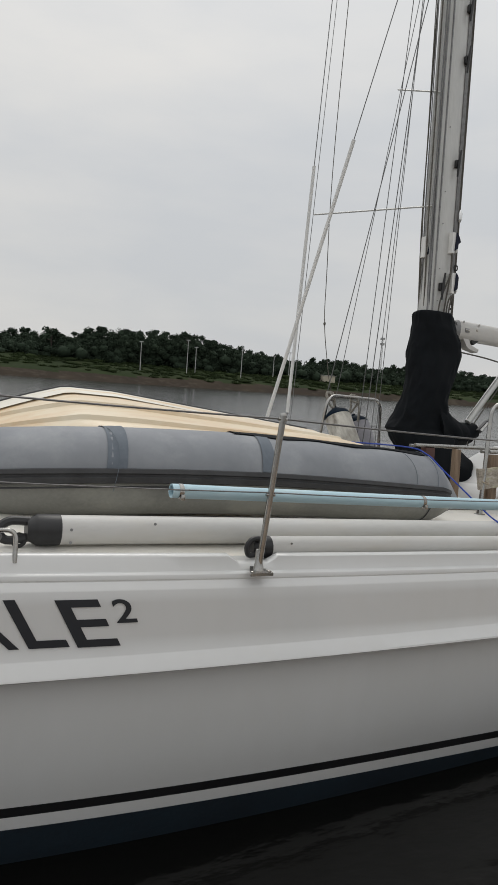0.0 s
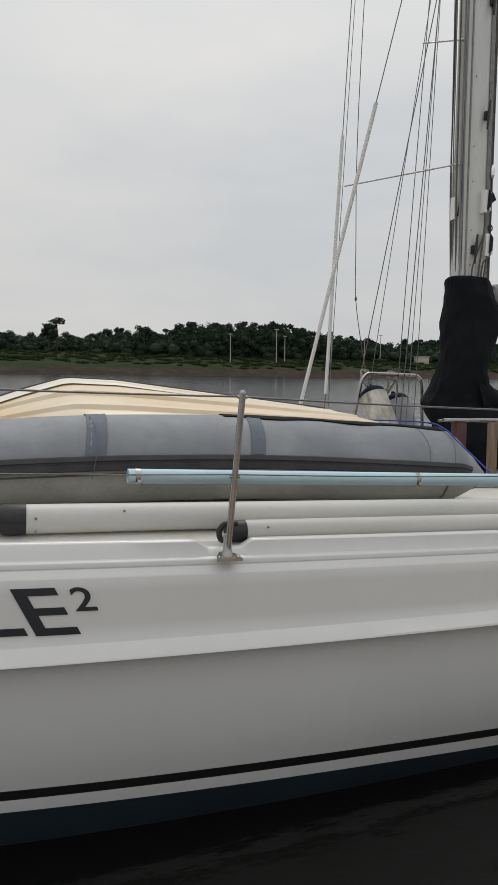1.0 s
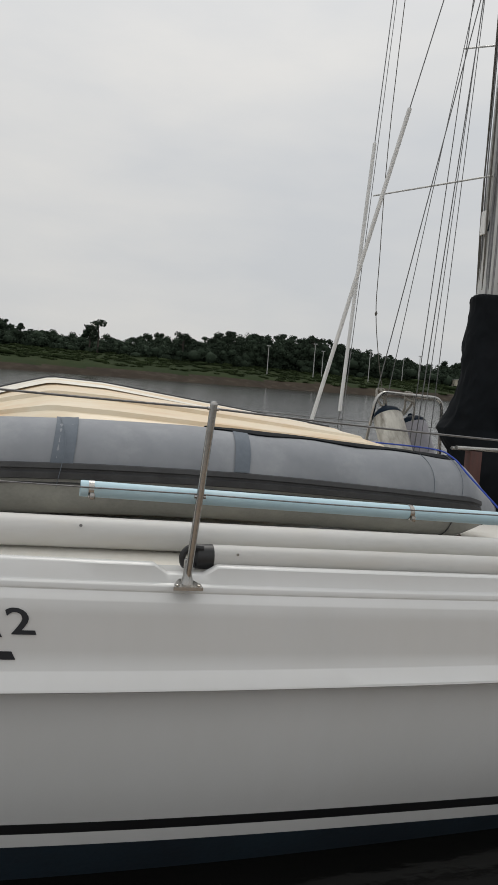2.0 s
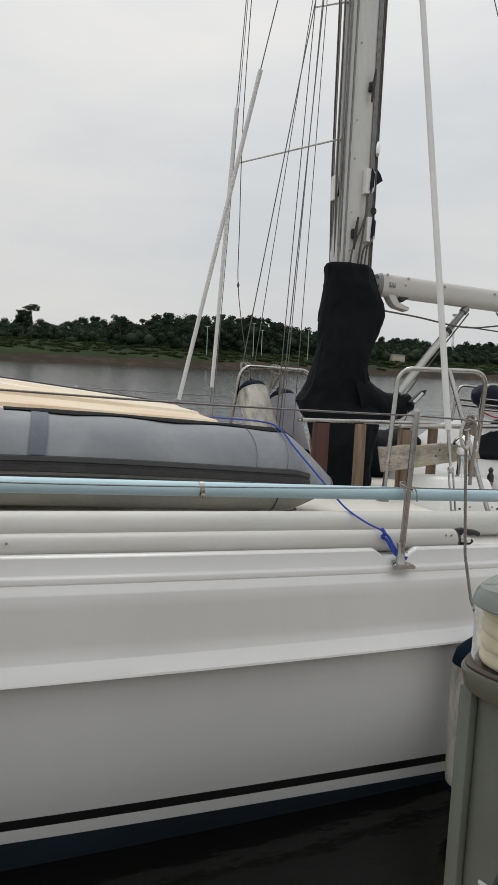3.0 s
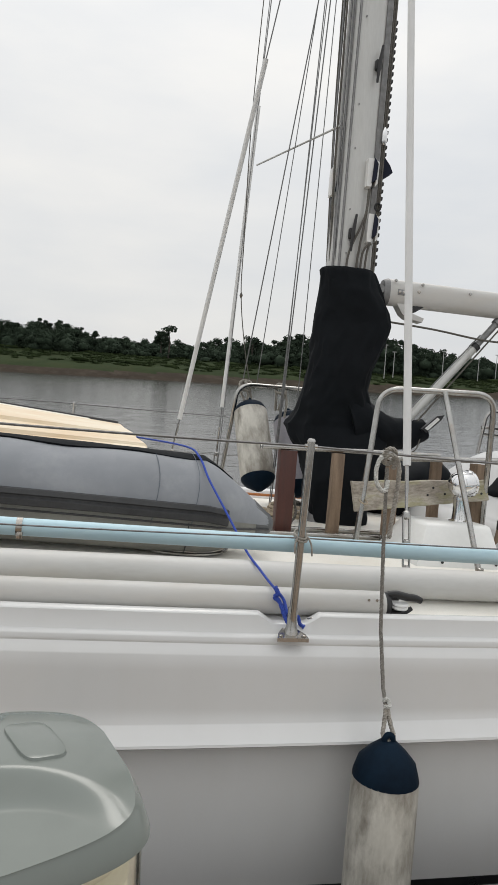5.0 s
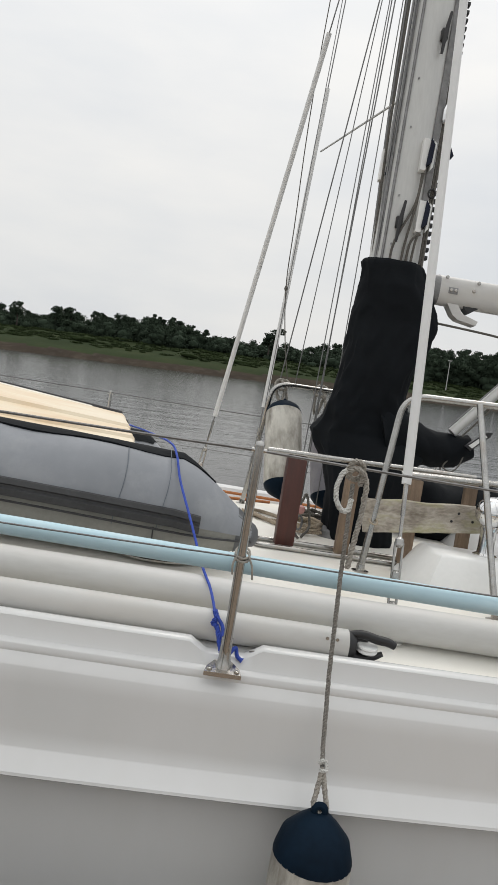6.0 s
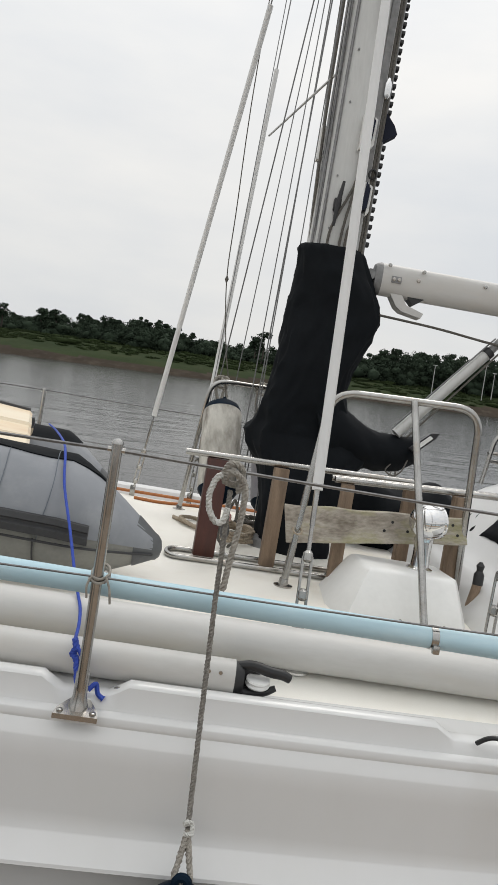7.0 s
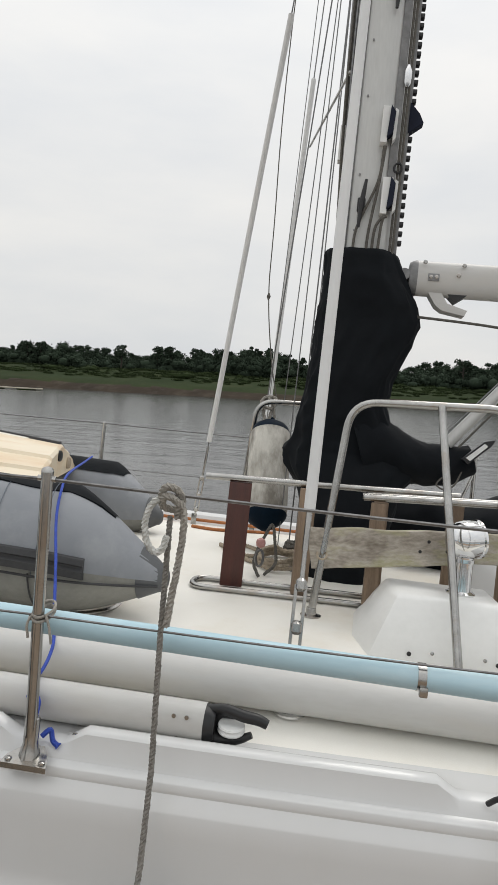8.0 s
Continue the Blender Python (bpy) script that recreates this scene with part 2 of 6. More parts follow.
POLE = material("pale_galvanised_pole", (0.50, 0.50, 0.49), (0.40, 0.40, 0.39), 0.6, 0.2, scale=1)
CONCRETE = material("pale_concrete", (0.42, 0.41, 0.39), (0.33, 0.32, 0.30), 0.85, scale=0.4, fine=4)
PANEL_WALL = material("far_building_wall", (0.55, 0.50, 0.40), (0.45, 0.41, 0.33), 0.8, scale=0.4)


def water_material():
    m = bpy.data.materials.new("river_water")
    m.use_nodes = True
    n, k = m.node_tree.nodes, m.node_tree.links
    b = n["Principled BSDF"]
    b.inputs["Base Color"].default_value = (0.005, 0.005, 0.0045, 1)
    b.inputs["Roughness"].default_value = 0.15
    b.inputs["IOR"].default_value = 1.333
    tc = n.new("ShaderNodeTexCoord")
    total = None
    for sx, sy, sc, amount in ((1, 1.2, 5.0, 0.16), (0.6, 1.4, 1.7, 0.55), (0.5, 1.4, 0.5, 1.1)):
        mp = n.new("ShaderNodeMapping")
        mp.inputs["Scale"].default_value = (sx, sy, 1)
        mp.inputs["Rotation"].default_value = (0, 0, 0.3)
        k.new(tc.outputs["Object"], mp.inputs["Vector"])
        q = n.new("ShaderNodeTexNoise")
        q.inputs["Scale"].default_value, q.inputs["Detail"].default_value = sc, 5
        k.new(mp.outputs["Vector"], q.inputs["Vector"])
        a = n.new("ShaderNodeMath")
        a.operation = 'MULTIPLY_ADD'
        a.inputs[1].default_value = amount
        k.new(q.outputs["Fac"], a.inputs[0])
        if total:
            k.new(total, a.inputs[2])
        else:
            a.inputs[2].default_value = 0
        total = a.outputs[0]
    bp = n.new("ShaderNodeBump")
    bp.inputs["Strength"].default_value, bp.inputs["Distance"].default_value = 1.0, 0.034
    k.new(total, bp.inputs["Height"])
    k.new(bp.outputs["Normal"], b.inputs["Normal"])
    return m


WATER = water_material()
CLEAR = material("clear_acrylic", (0.985, 0.985, 0.96), (0.97, 0.97, 0.94), 0.05, trans=1.0, scale=4)


# ---- mesh tools ----
class Geo:
    """Vertices and faces, in the boat's frame."""

    def __init__(self):
        self.v, self.f = [], []

    def add(self, vs, fs):
        o = len(self.v)
        self.v += [Vector(p) for p in vs]
        self.f += [tuple(i + o for i in q) for q in fs]
        return self

    def rings(self, rings, closed=True, caps=True, loop=False):
        n, fs = len(rings[0]), []
        m = len(rings)
        for i in range(m if loop else m - 1):
            for j in range(n if closed else n - 1):
                a, b = i * n + j, i * n + (j + 1) % n
                c, d = ((i + 1) % m) * n + (j + 1) % n, ((i + 1) % m) * n + j
                fs.append((a, b, c, d))
        if caps and closed and not loop:
            fs += [tuple(range(n))[::-1], tuple((m - 1) * n + j for j in range(n))]
        return self.add([p for r in rings for p in r], fs)

    def tube(self, pts, r, seg=8, loop=False, caps=True):
        pts = [Vector(p) for p in pts]
        rs = r if isinstance(r, (list, tuple)) else [r] * len(pts)
        up, rings = None, []
        for i, p in enumerate(pts):
            a = pts[i - 1] if (i or loop) else p
            b = pts[(i + 1) % len(pts)] if (i + 1 < len(pts) or loop) else p
            d = (b - a).normalized()
            if up is None:
                up = d.orthogonal().normalized()
            up = (up - d * up.dot(d)).normalized()
            side = d.cross(up)
            rings.append([p + rs[i] * (math.cos(2 * math.pi * j / seg) * up + math.sin(2 * math.pi * j / seg) * side) for j in range(seg)])
        return self.rings(rings, loop=loop, caps=caps)

    def lathe(self, at, profile, seg=20, axis=(0, 0, 1)):
        turn = Vector((0, 0, 1)).rotation_difference(Vector(axis)).to_matrix()
        rings = [[Vector(at) + turn @ Vector((max(r, 0.0005) * math.cos(2 * math.pi * j / seg), max(r, 0.0005) * math.sin(2 * math.pi * j / seg), h)) for j in range(seg)] for r, h in profile]
        return self.rings(rings)

    def box(self, at, size, bevel=0.004, turn=None, steps=2, taper=1.0):
        bm = bmesh.new()
        bmesh.ops.create_cube(bm, size=1)
        for w in bm.verts:
            k = taper if w.co.z > 0 else 1.0
            w.co = Vector((w.co.x * size[0] * k, w.co.y * size[1] * k, w.co.z * size[2]))
        if bevel:
            bmesh.ops.bevel(bm, geom=list(bm.edges), offset=bevel, segments=steps, affect='EDGES', profile=0.5)
        if turn is not None:
            bmesh.ops.transform(bm, matrix=turn, verts=bm.verts)
        bmesh.ops.translate(bm, vec=Vector(at), verts=bm.verts)
        bm.verts.index_update()
        self.add([w.co.copy() for w in bm.verts], [[w.index for w in q.verts] for q in bm.faces])
        bm.free()
        return self

    def outline(self, pts, along):
        """A flat polygon pushed along a vector."""
        n = len(pts)
        a = [Vector(p) for p in pts]
        return self.rings([a, [p + Vector(along) for p in a]])


def smooth_path(pts, steps=8):
    """A rounded path through the points."""
    p = [Vector(q) for q in pts]
    p = [2 * p[0] - p[1]] + p + [2 * p[-1] - p[-2]]
    out = []
    for i in range(1, len(p) - 2):
        for s in range(steps):
            t = s / steps
            out.append(0.5 * (2 * p[i] + (p[i + 1] - p[i - 1]) * t + (2 * p[i - 1] - 5 * p[i] + 4 * p[i + 1] - p[i + 2]) * t * t
                              + (3 * p[i] - p[i - 1] - 3 * p[i + 1] + p[i + 2]) * t ** 3))
    return out + [p[-2]]


def bend_path(pts, radius=0.06, steps=5):
    """A bent-tube path: straight runs with rounded corners."""
    p = [Vector(q) for q in pts]
    out = [p[0]]
    for i in range(1, len(p) - 1):
        a, b = (p[i - 1] - p[i]), (p[i + 1] - p[i])
        r = min(radius, a.length * 0.45, b.length * 0.45)
        s, e = p[i] + a.normalized() * r, p[i] + b.normalized() * r
        for j in range(steps + 1):
            t = j / steps
            out.append((1 - t) ** 2 * s + 2 * t * (1 - t) * p[i] + t * t * e)
    return out + [p[-1]]


def strands(pts, r, pitch, count=3, seg=5, sub=0.006):
    """A laid rope: strands that wind round the path."""
    g, p = Geo(), [Vector(q) for q in pts]
    dense, s = [], 0.0
    for a, b in zip(p, p[1:]):
        n = max(1, int((b - a).length / sub))
        dense += [a + (b - a) * i / n for i in range(n)]
    dense.append(p[-1])
    up, paths = None, [[] for _ in range(count)]
    for i, q in enumerate(dense):
        d = (dense[min(i + 1, len(dense) - 1)] - dense[max(i - 1, 0)]).normalized()
        if up is None:
            up = d.orthogonal().normalized()
        up = (up - d * up.dot(d)).normalized()
        side = d.cross(up)
        if i:
            s += (q - dense[i - 1]).length
        for c in range(count):
            w = 2 * math.pi * (s / pitch + c / count)
            paths[c].append(q + r * 0.5 * (math.cos(w) * up + math.sin(w) * side))
    for w in paths:
        g.tube(w, r * 0.56, seg)
    return g


def thing(name, at, label, category, group="", kind=""):
    e = new(name)
    e.location = BOAT @ Vector(at)
    bpy.context.view_layer.update()
    return tagged(e, label, category, group, kind)


def solid(name, g, mat, smooth=True, frame_of=None, origin=None):
    m = bpy.data.meshes.new(name)
    t = BOAT if frame_of is None else frame_of
    o = origin if origin is not None else Vector((0, 0, 0))
    m.from_pydata([(t @ p) - o for p in g.v], [], g.f)
    m.materials.append(mat)
    if smooth:
        m.polygons.foreach_set("use_smooth", [True] * len(m.polygons))
        m.set_sharp_from_angle(angle=radians(38))
    m.update()
    return m


def part(name, g, mat, parent, label="", smooth=True, frame_of=None):
    """One mesh under a thing or under a part."""
    base = parent
    o = base.matrix_world.translation.copy()
    ob = new(name, solid(name, g, mat, smooth, frame_of, o))
    ob.parent = parent
    bpy.context.view_layer.update()
    if label:
        tagged(ob, label)
    return ob


def single(name, g, mat, label, category, group="", kind="", at=None, smooth=True, frame_of=None):
    """A thing of one mesh."""
    t = BOAT if frame_of is None else frame_of
    o = t @ Vector(at) if at is not None else t @ g.v[0]
    ob = new(name, solid(name, g, mat, smooth, frame_of, o))
    ob.location = o
    return tagged(ob, label, category, group, kind)


ONE = Matrix.Identity(4)

# far marks: place along and across the river, height, spread
TREES = ((17, 227, 12.5, 1.9), (14.5, 230, 10.5, 1.6), (63, 231, 12.5, 3.0), (92, 226, 14.5, 3.2), (-69, 228, 9.6, 1.7), (-56.5, 228, 10.6, 1.6), (-52, 230, 10.8, 1.7), (-103, 228, 9.8, 1.6), (-99, 230, 9.8, 1.7), (45.5, 230, 10.5, 2.8), (221, 235, 10.8, 3.0))
POLES = ((71.2, 214, 9.5), (87.6, 214, 11.5), (91.5, 216, 9.2), (108.2, 214, 10.6), (132.5, 222, 10.0), (124.6, 220, 8.5))
TOWER = (186, 235, 19.0)
HUT = (150, 222)
# tops of the woods over the river: place along it, height
TOPS = ((-340, 13), (-119, 13.8), (-107, 15.8), (-88, 15.1), (-69, 12.8), (-57, 15), (-41, 15.6), (-22, 17.5), (-13, 15.5), (-3, 13.9), (6, 12.4), (24, 13.1), (31, 13.5), (40, 15.4), (51, 15.0), (59, 16.5), (68, 18), (80, 18.7), (95, 19.3), (109, 18.5), (116, 16.3), (136, 15.1), (152, 13.2), (162, 15.4), (181, 14.5), (191, 13.2), (221, 15.8), (300, 14), (530, 13))
# thin rigging: name, foot, head, radius
RIG = (
    ("rigging_wire", (3.30, 4.84, 2.18), (3.58, 4.10, 5.75), 0.004),
    ("rigging_wire", (3.40, 4.84, 2.18), (3.58, 4.10, 6.4), 0.003),
    ("rigging_wire", (3.52, 4.62, 1.36), (3.59, 4.10, 7.2), 0.004),
    ("rigging_wire", (3.47, 4.45, 1.36), (3.57, 4.08, 7.8), 0.003),
    ("rigging_wire", (3.25, 5.36, 1.36), (3.42, 5.10, 9.0), 0.003),
    ("rigging_wire", (3.55, 4.74, 1.36), (3.56, 4.10, 8.6), 0.0035),
    ("rigging_wire", (3.62, 4.56, 1.36), (3.58, 4.09, 9.2), 0.003),
    ("backstay", (5.56, 3.98, 2.83), (4.10, 3.98, 6.4), 0.004),
    ("backstay", (5.33, 3.98, 2.83), (4.55, 3.98, 6.2), 0.004),
)

# ---- river, bank and woods ----
def height(x, y):
    """The far bank: mud slope, grass berm, then land."""
    s = y - (SHORE + 7 * math.sin(x * 0.011) + 2.2 * noise.noise(Vector((x * 0.05, 3.1, 0))))
    if s < 0:
        return max(-1.5, s * 0.2)
    lift = 2.9 * min(1, s / 9) ** 0.8 + 4.3 * min(1, max(0, s - 9) / 27) + 1.0 * min(1, max(0, s - 40) / 60)
    return lift + 0.35 * noise.noise(Vector((x * 0.09, y * 0.12, 0))) * min(1, s / 6)


SHORE = 190.0
g = Geo()
N = 2500
g.add([(-N, -N, 0), (N, -N, 0), (N, N, 0), (-N, N, 0)], [(0, 1, 2, 3)])
single("water", g, WATER, "grey silty river water with fine ripples", "river", kind="structure", frame_of=ONE, at=(0, 0, 0))

g = Geo()
xs = [-2500, -1200, -600, -400] + list(range(-300, 521, 6)) + [640, 900, 1400, 2500]
ys = [SHORE - 22, SHORE - 12] + [SHORE - 8 + 2.0 * i for i in range(30)] + [SHORE + 60, SHORE + 85, SHORE + 140, SHORE + 300, SHORE + 900, SHORE + 2200]
g.add([(x, y, height(x, y)) for y in ys for x in xs],
      [(j * len(xs) + i, j * len(xs) + i + 1, (j + 1) * len(xs) + i + 1, (j + 1) * len(xs) + i) for j in range(len(ys) - 1) for i in range(len(xs) - 1)])
bank = single("ground", g, GRASS, "far river bank of brown mud under rank green grass", "river bank", kind="structure", frame_of=ONE, at=(0, SHORE, 0))
bank.data.materials.append(MUD)
for q in bank.data.polygons:
    c = q.center + bank.location
    if c.z < 2.1 + 0.7 * noise.noise(Vector((c.x * 0.03, c.y * 0.1, 5))):
        q.material_index = 1


def leaf_quads(g, c, rad, count, size, rng):
    """Small leaf clumps scattered through a lumpy crown."""
    for _ in range(count):
        u = Vector((rng.gauss(0, 1), rng.gauss(0, 1), rng.gauss(0, 1))).normalized() * rng.uniform(0.55, 1.0)
        p = Vector(c) + Vector((u.x * rad[0], u.y * rad[1], u.z * rad[2]))
        n = Vector((rng.gauss(0, 1), rng.gauss(-0.6, 1), rng.gauss(0.4, 1))).normalized()
        a = n.orthogonal().normalized()
        b = n.cross(a)
        s = size * rng.uniform(0.6, 1.3)
        w = rng.uniform(0, 6.3)
        a, b = (math.cos(w) * a + math.sin(w) * b) * s, (math.cos(w) * b - math.sin(w) * a) * s * rng.uniform(0.6, 1)
        g.add([p - a - b * 0.4, p + a * 0.3 - b, p + a + b * 0.5, p - a * 0.2 + b], [(0, 1, 2, 3)])


def skyline(x):
    """How high the tops of the woods stand over the river, along the bank."""
    for (x0, z0), (x1, z1) in zip(TOPS, TOPS[1:]):
        if x0 <= x <= x1:
            return z0 + (z1 - z0) * (x - x0) / (x1 - x0)
    return 14.0


def leaf_cloud(name, clumps, count, size, mat, label, category, at):
    """Many small leaf clumps, in one mesh, scattered through lumpy crowns."""
    r = np.random.default_rng(11)
    c = np.repeat(np.array(clumps), count, axis=0)
    n = len(c)
    u = r.normal(size=(n, 3))
    u /= np.linalg.norm(u, axis=1)[:, None]
    p = c[:, :3] + u * r.uniform(0.70, 1.16, (n, 1)) * c[:, 3:6]
    nm = r.normal(size=(n, 3)) + u * 0.3 + np.array((0, -0.5, 0.0))
    a = np.cross(nm, r.normal(size=(n, 3)))
    a /= np.linalg.norm(a, axis=1)[:, None]
    q = np.cross(nm, a)
    q /= np.linalg.norm(q, axis=1)[:, None]
    s = size * r.uniform(0.55, 1.35, (n, 1))
    a, q = a * s, q * s * r.uniform(0.6, 1.0, (n, 1))
    vs = np.stack((p - a - q * 0.4, p + a * 0.3 - q, p + a + q * 0.5, p - a * 0.2 + q), 1).reshape(-1, 3) - np.array(at)
    # a lumpy inner crown behind the leaves of each clump
    bm = bmesh.new()
    bmesh.ops.create_icosphere(bm, subdivisions=1, radius=1)
    bm.verts.index_update()
    ball = np.array([tuple(w.co) for w in bm.verts])
    tri = np.array([[w.index for w in q.verts] for q in bm.faces])
    bm.free()
    cl = np.array(clumps)
    core = cl[:, None, :3] + ball[None] * cl[:, None, 3:6] * r.uniform(0.55, 0.90, (len(cl), len(ball), 1))
    core = core.reshape(-1, 3) - np.array(at)
    faces = (tri[None] + (np.arange(len(cl)) * len(ball))[:, None, None]).reshape(-1) + 4 * n
    nt = len(faces) // 3
    vs = np.concatenate((vs, core))
    m = bpy.data.meshes.new(name)
    m.vertices.add(len(vs))
    m.vertices.foreach_set("co", vs.astype(np.float32).ravel())
    m.loops.add(4 * n + 3 * nt)
    m.loops.foreach_set("vertex_index", np.concatenate((np.arange(4 * n), faces)).astype(np.int32))
    m.polygons.add(n + nt)
    m.polygons.foreach_set("loop_start", np.concatenate((np.arange(0, 4 * n, 4), 4 * n + np.arange(0, 3 * nt, 3))).astype(np.int32))
    m.update(calc_edges=True)
    m.materials.append(mat)
    ob = new(name, m)
    ob.location = at
    return tagged(ob, label, category, kind="stuff")


rng = random.Random(4)
clumps = []
x = -330.0
while x < 520:
    near_view = -150 < x < 290
    for row in range(4 if near_view else 2):
        yy = SHORE + 37 + row * 7 + rng.uniform(-2.5, 2.5)
        xx = x + rng.uniform(-2.5, 2.5)
        h = height(xx, yy)
        top = (skyline(xx) - 0.1) * (1 + (yy - 232) / 300) + rng.uniform(-1.1, 0.4) - (3 - row) * 1.2
        r = rng.uniform(1.9, 3.4)
        z = h + rng.uniform(-0.6, 0.8)
        while z < top - 0.6:
            k = (1.1 if z < h + 3 else rng.uniform(0.6, 1.0)) * r * (1.0 if z < top - 2.5 else rng.uniform(0.4, 0.7))
            clumps.append((xx + rng.uniform(-1.8, 1.8), yy + rng.uniform(-2, 2), min(z + 1.0, top - 0.3), k, k, k * rng.uniform(0.6, 0.85)))
            z += rng.uniform(1.1, 1.9)
    x += rng.uniform(1.7, 2.7)
leaf_cloud("woods", clumps, 115, 0.25, LEAF, "dark evergreen woods along the far river bank", "woods", (0, SHORE + 40, 4))
clumps = []
for _ in range(1700):
    xx = rng.uniform(-160, 300)
    yy = SHORE + 12 + rng.uniform(0, 1) ** 0.8 * 26
    k = rng.uniform(0.3, 0.8) * (2.4 if rng.random() < 0.04 else 1)
    clumps.append((xx, yy, height(xx, yy) + k * 0.25, k * 2.6, k * 1.5, k * 0.6))
leaf_cloud("bank_scrub", clumps, 70, 0.17, LEAF2, "low green scrub on the grassy far bank", "bushes", (0, SHORE + 15, 2))


def tree(at, tall, spread, label, seed):
    rng = random.Random(seed)
    x, y = at
    b = Vector((x, y, height(x, y) - 0.3))
    e = new("tree")
    e.location = b
    tagged(e, label, "tree", "tall trees over the woods")
    bpy.context.view_layer.update()
    g, crown = Geo(), Geo()
    g.tube([b, b + Vector((0.2, 0, tall * 0.5)), b + Vector((-0.1, 0, tall * 0.95))], [0.35, 0.25, 0.08], 7)
    for i in range(11):
        w, zz = rng.uniform(0, 6.3), tall * (0.5 + 0.45 * i / 10)
        s = b + Vector((0, 0, zz))
        e2 = s + Vector((math.cos(w) * spread, math.sin(w) * spread, rng.uniform(0.3, 1.4))) * rng.uniform(0.55, 1)
        g.tube([s, (s + e2) / 2 + Vector((0, 0, 0.3)), e2], [0.13, 0.08, 0.04], 5)
        leaf_quads(crown, e2, (1.3, 1.3, 0.75), 46, 0.34, rng)
    leaf_quads(crown, b + Vector((0, 0, tall)), (1.4, 1.4, 0.9), 50, 0.34, rng)
    part("trunk", g, BARK, e, frame_of=ONE)
    part("crown", crown, LEAF, e, frame_of=ONE)


for i, (x, y, tall, spread) in enumerate(TREES):
    tree((x, y), tall - 2.4, spread, "tall dark pine with a ragged flat crown on the bank", 30 + i)

for x, y, tall in POLES:
    b = Vector((x, y, height(x, y) - 0.3))
    e = new("street_lamp")
    e.location = b
    tagged(e, "tall thin pale steel light pole on the far bank", "light pole", "light poles on the bank")
    bpy.context.view_layer.update()
    part("pole", Geo().tube([b, b + Vector((0, 0, tall))], [0.16, 0.11], 8), POLE, e, frame_of=ONE)
    part("lamp_head", Geo().box(b + Vector((0, 0, tall + 0.1)), (1.3, 0.4, 0.25), 0.05), POLE, e, frame_of=ONE)

x, y, tall = TOWER
b = Vector((x, y, height(x, y) - 0.3))
e = tagged(new("radio_mast"), "slim lattice radio mast behind the woods", "radio mast")
e.location = b
bpy.context.view_layer.update()
g = Geo()
for a in range(3):
    dx, dy = 0.5 * math.cos(a * 2.09), 0.5 * math.sin(a * 2.09)
    g.tube([b + Vector((dx, dy, 0)), b + Vector((dx * 0.6, dy * 0.6, tall))], 0.07, 5)
for i in range(18):
    z = tall * i / 18
    g.tube([b + Vector((0.5, 0, z)), b + Vector((-0.25, 0.43, z + tall / 18)), b + Vector((-0.25, -0.43, z)), b + Vector((0.5, 0, z))], 0.04, 4)
part("lattice", g, POLE, e, frame_of=ONE)
for z in (0.86, 0.98):
    part("antenna_panel", Geo().lathe(b + Vector((0, 0, tall * z)), [(0.3, 0), (1.0, 0.05), (1.0, 0.9), (0.3, 0.95)], 10), POLE, e, frame_of=ONE)

x, y = HUT
b = Vector((x, y, height(x, y) - 0.2))
e = tagged(new("shed"), "small pale flat-roofed shed on the far bank", "shed")
e.location = b
bpy.context.view_layer.update()
part("wall", Geo().box(b + Vector((0, 0, 1.3)), (5.5, 3.5, 2.6), 0.05), PANEL_WALL, e, frame_of=ONE)
part("roof", Geo().box(b + Vector((0, 0, 2.72)), (6.1, 4.1, 0.22), 0.05), CONCRETE, e, frame_of=ONE)

e = thing("jetty", (0, 0, 0), "low floating jetty moored off the far bank", "jetty")
e.location = (-66, 128, 0)
bpy.context.view_layer.update()
part("deck", Geo().box((-66, 128, 0.35), (26, 2.2, 0.22), 0.03), PANEL_WALL, e, frame_of=ONE)
for dx in (-10, -3.5, 3.5, 10):
    part("float", Geo().box((-66 + dx, 128, 0.1), (3.2, 1.9, 0.42), 0.1), LEAF2, e, frame_of=ONE)


# ---- the yacht's hull and deck ----
CENTRE, BOW, STERN = 3.98, -3.55, 9.0


def side_off(x):
    """How far the gunwale stands in from the widest part."""
    d = x - 2.6
    return (0.016 * d * d + 0.0006 * d ** 4) if d < 0 else 0.018 * d * d


def low_off(x):
    """The same at the waterline, where the bow is finer."""
    d = x - 3.3
    return 0.005 * d * d + 0.0010 * d ** 4 if d < 0 else 0.020 * d * d


def deck_z(y):
    v = min(max(y, 2.35), 5.62)
    return 1.262 + 0.036 * (v - 2.5) + 0.085 * (1 - ((v - 3.98) / 1.48) ** 2)


def notch(x):
    """1 along the raised toe rail, 0 in the gaps at the stanchions."""
    k = 1.0
    for a, b in NOTCHES:
        if a - 0.05 < x < b + 0.05:
            k = min(k, max(0.0, max(a - x, x - b) / 0.05))
    return k


NOTCHES = ((-0.42, -0.29), (1.30, 1.432), (3.045, 3.155), (4.03, 4.15), (4.76, 4.90))
RAIL_UP = 0.032


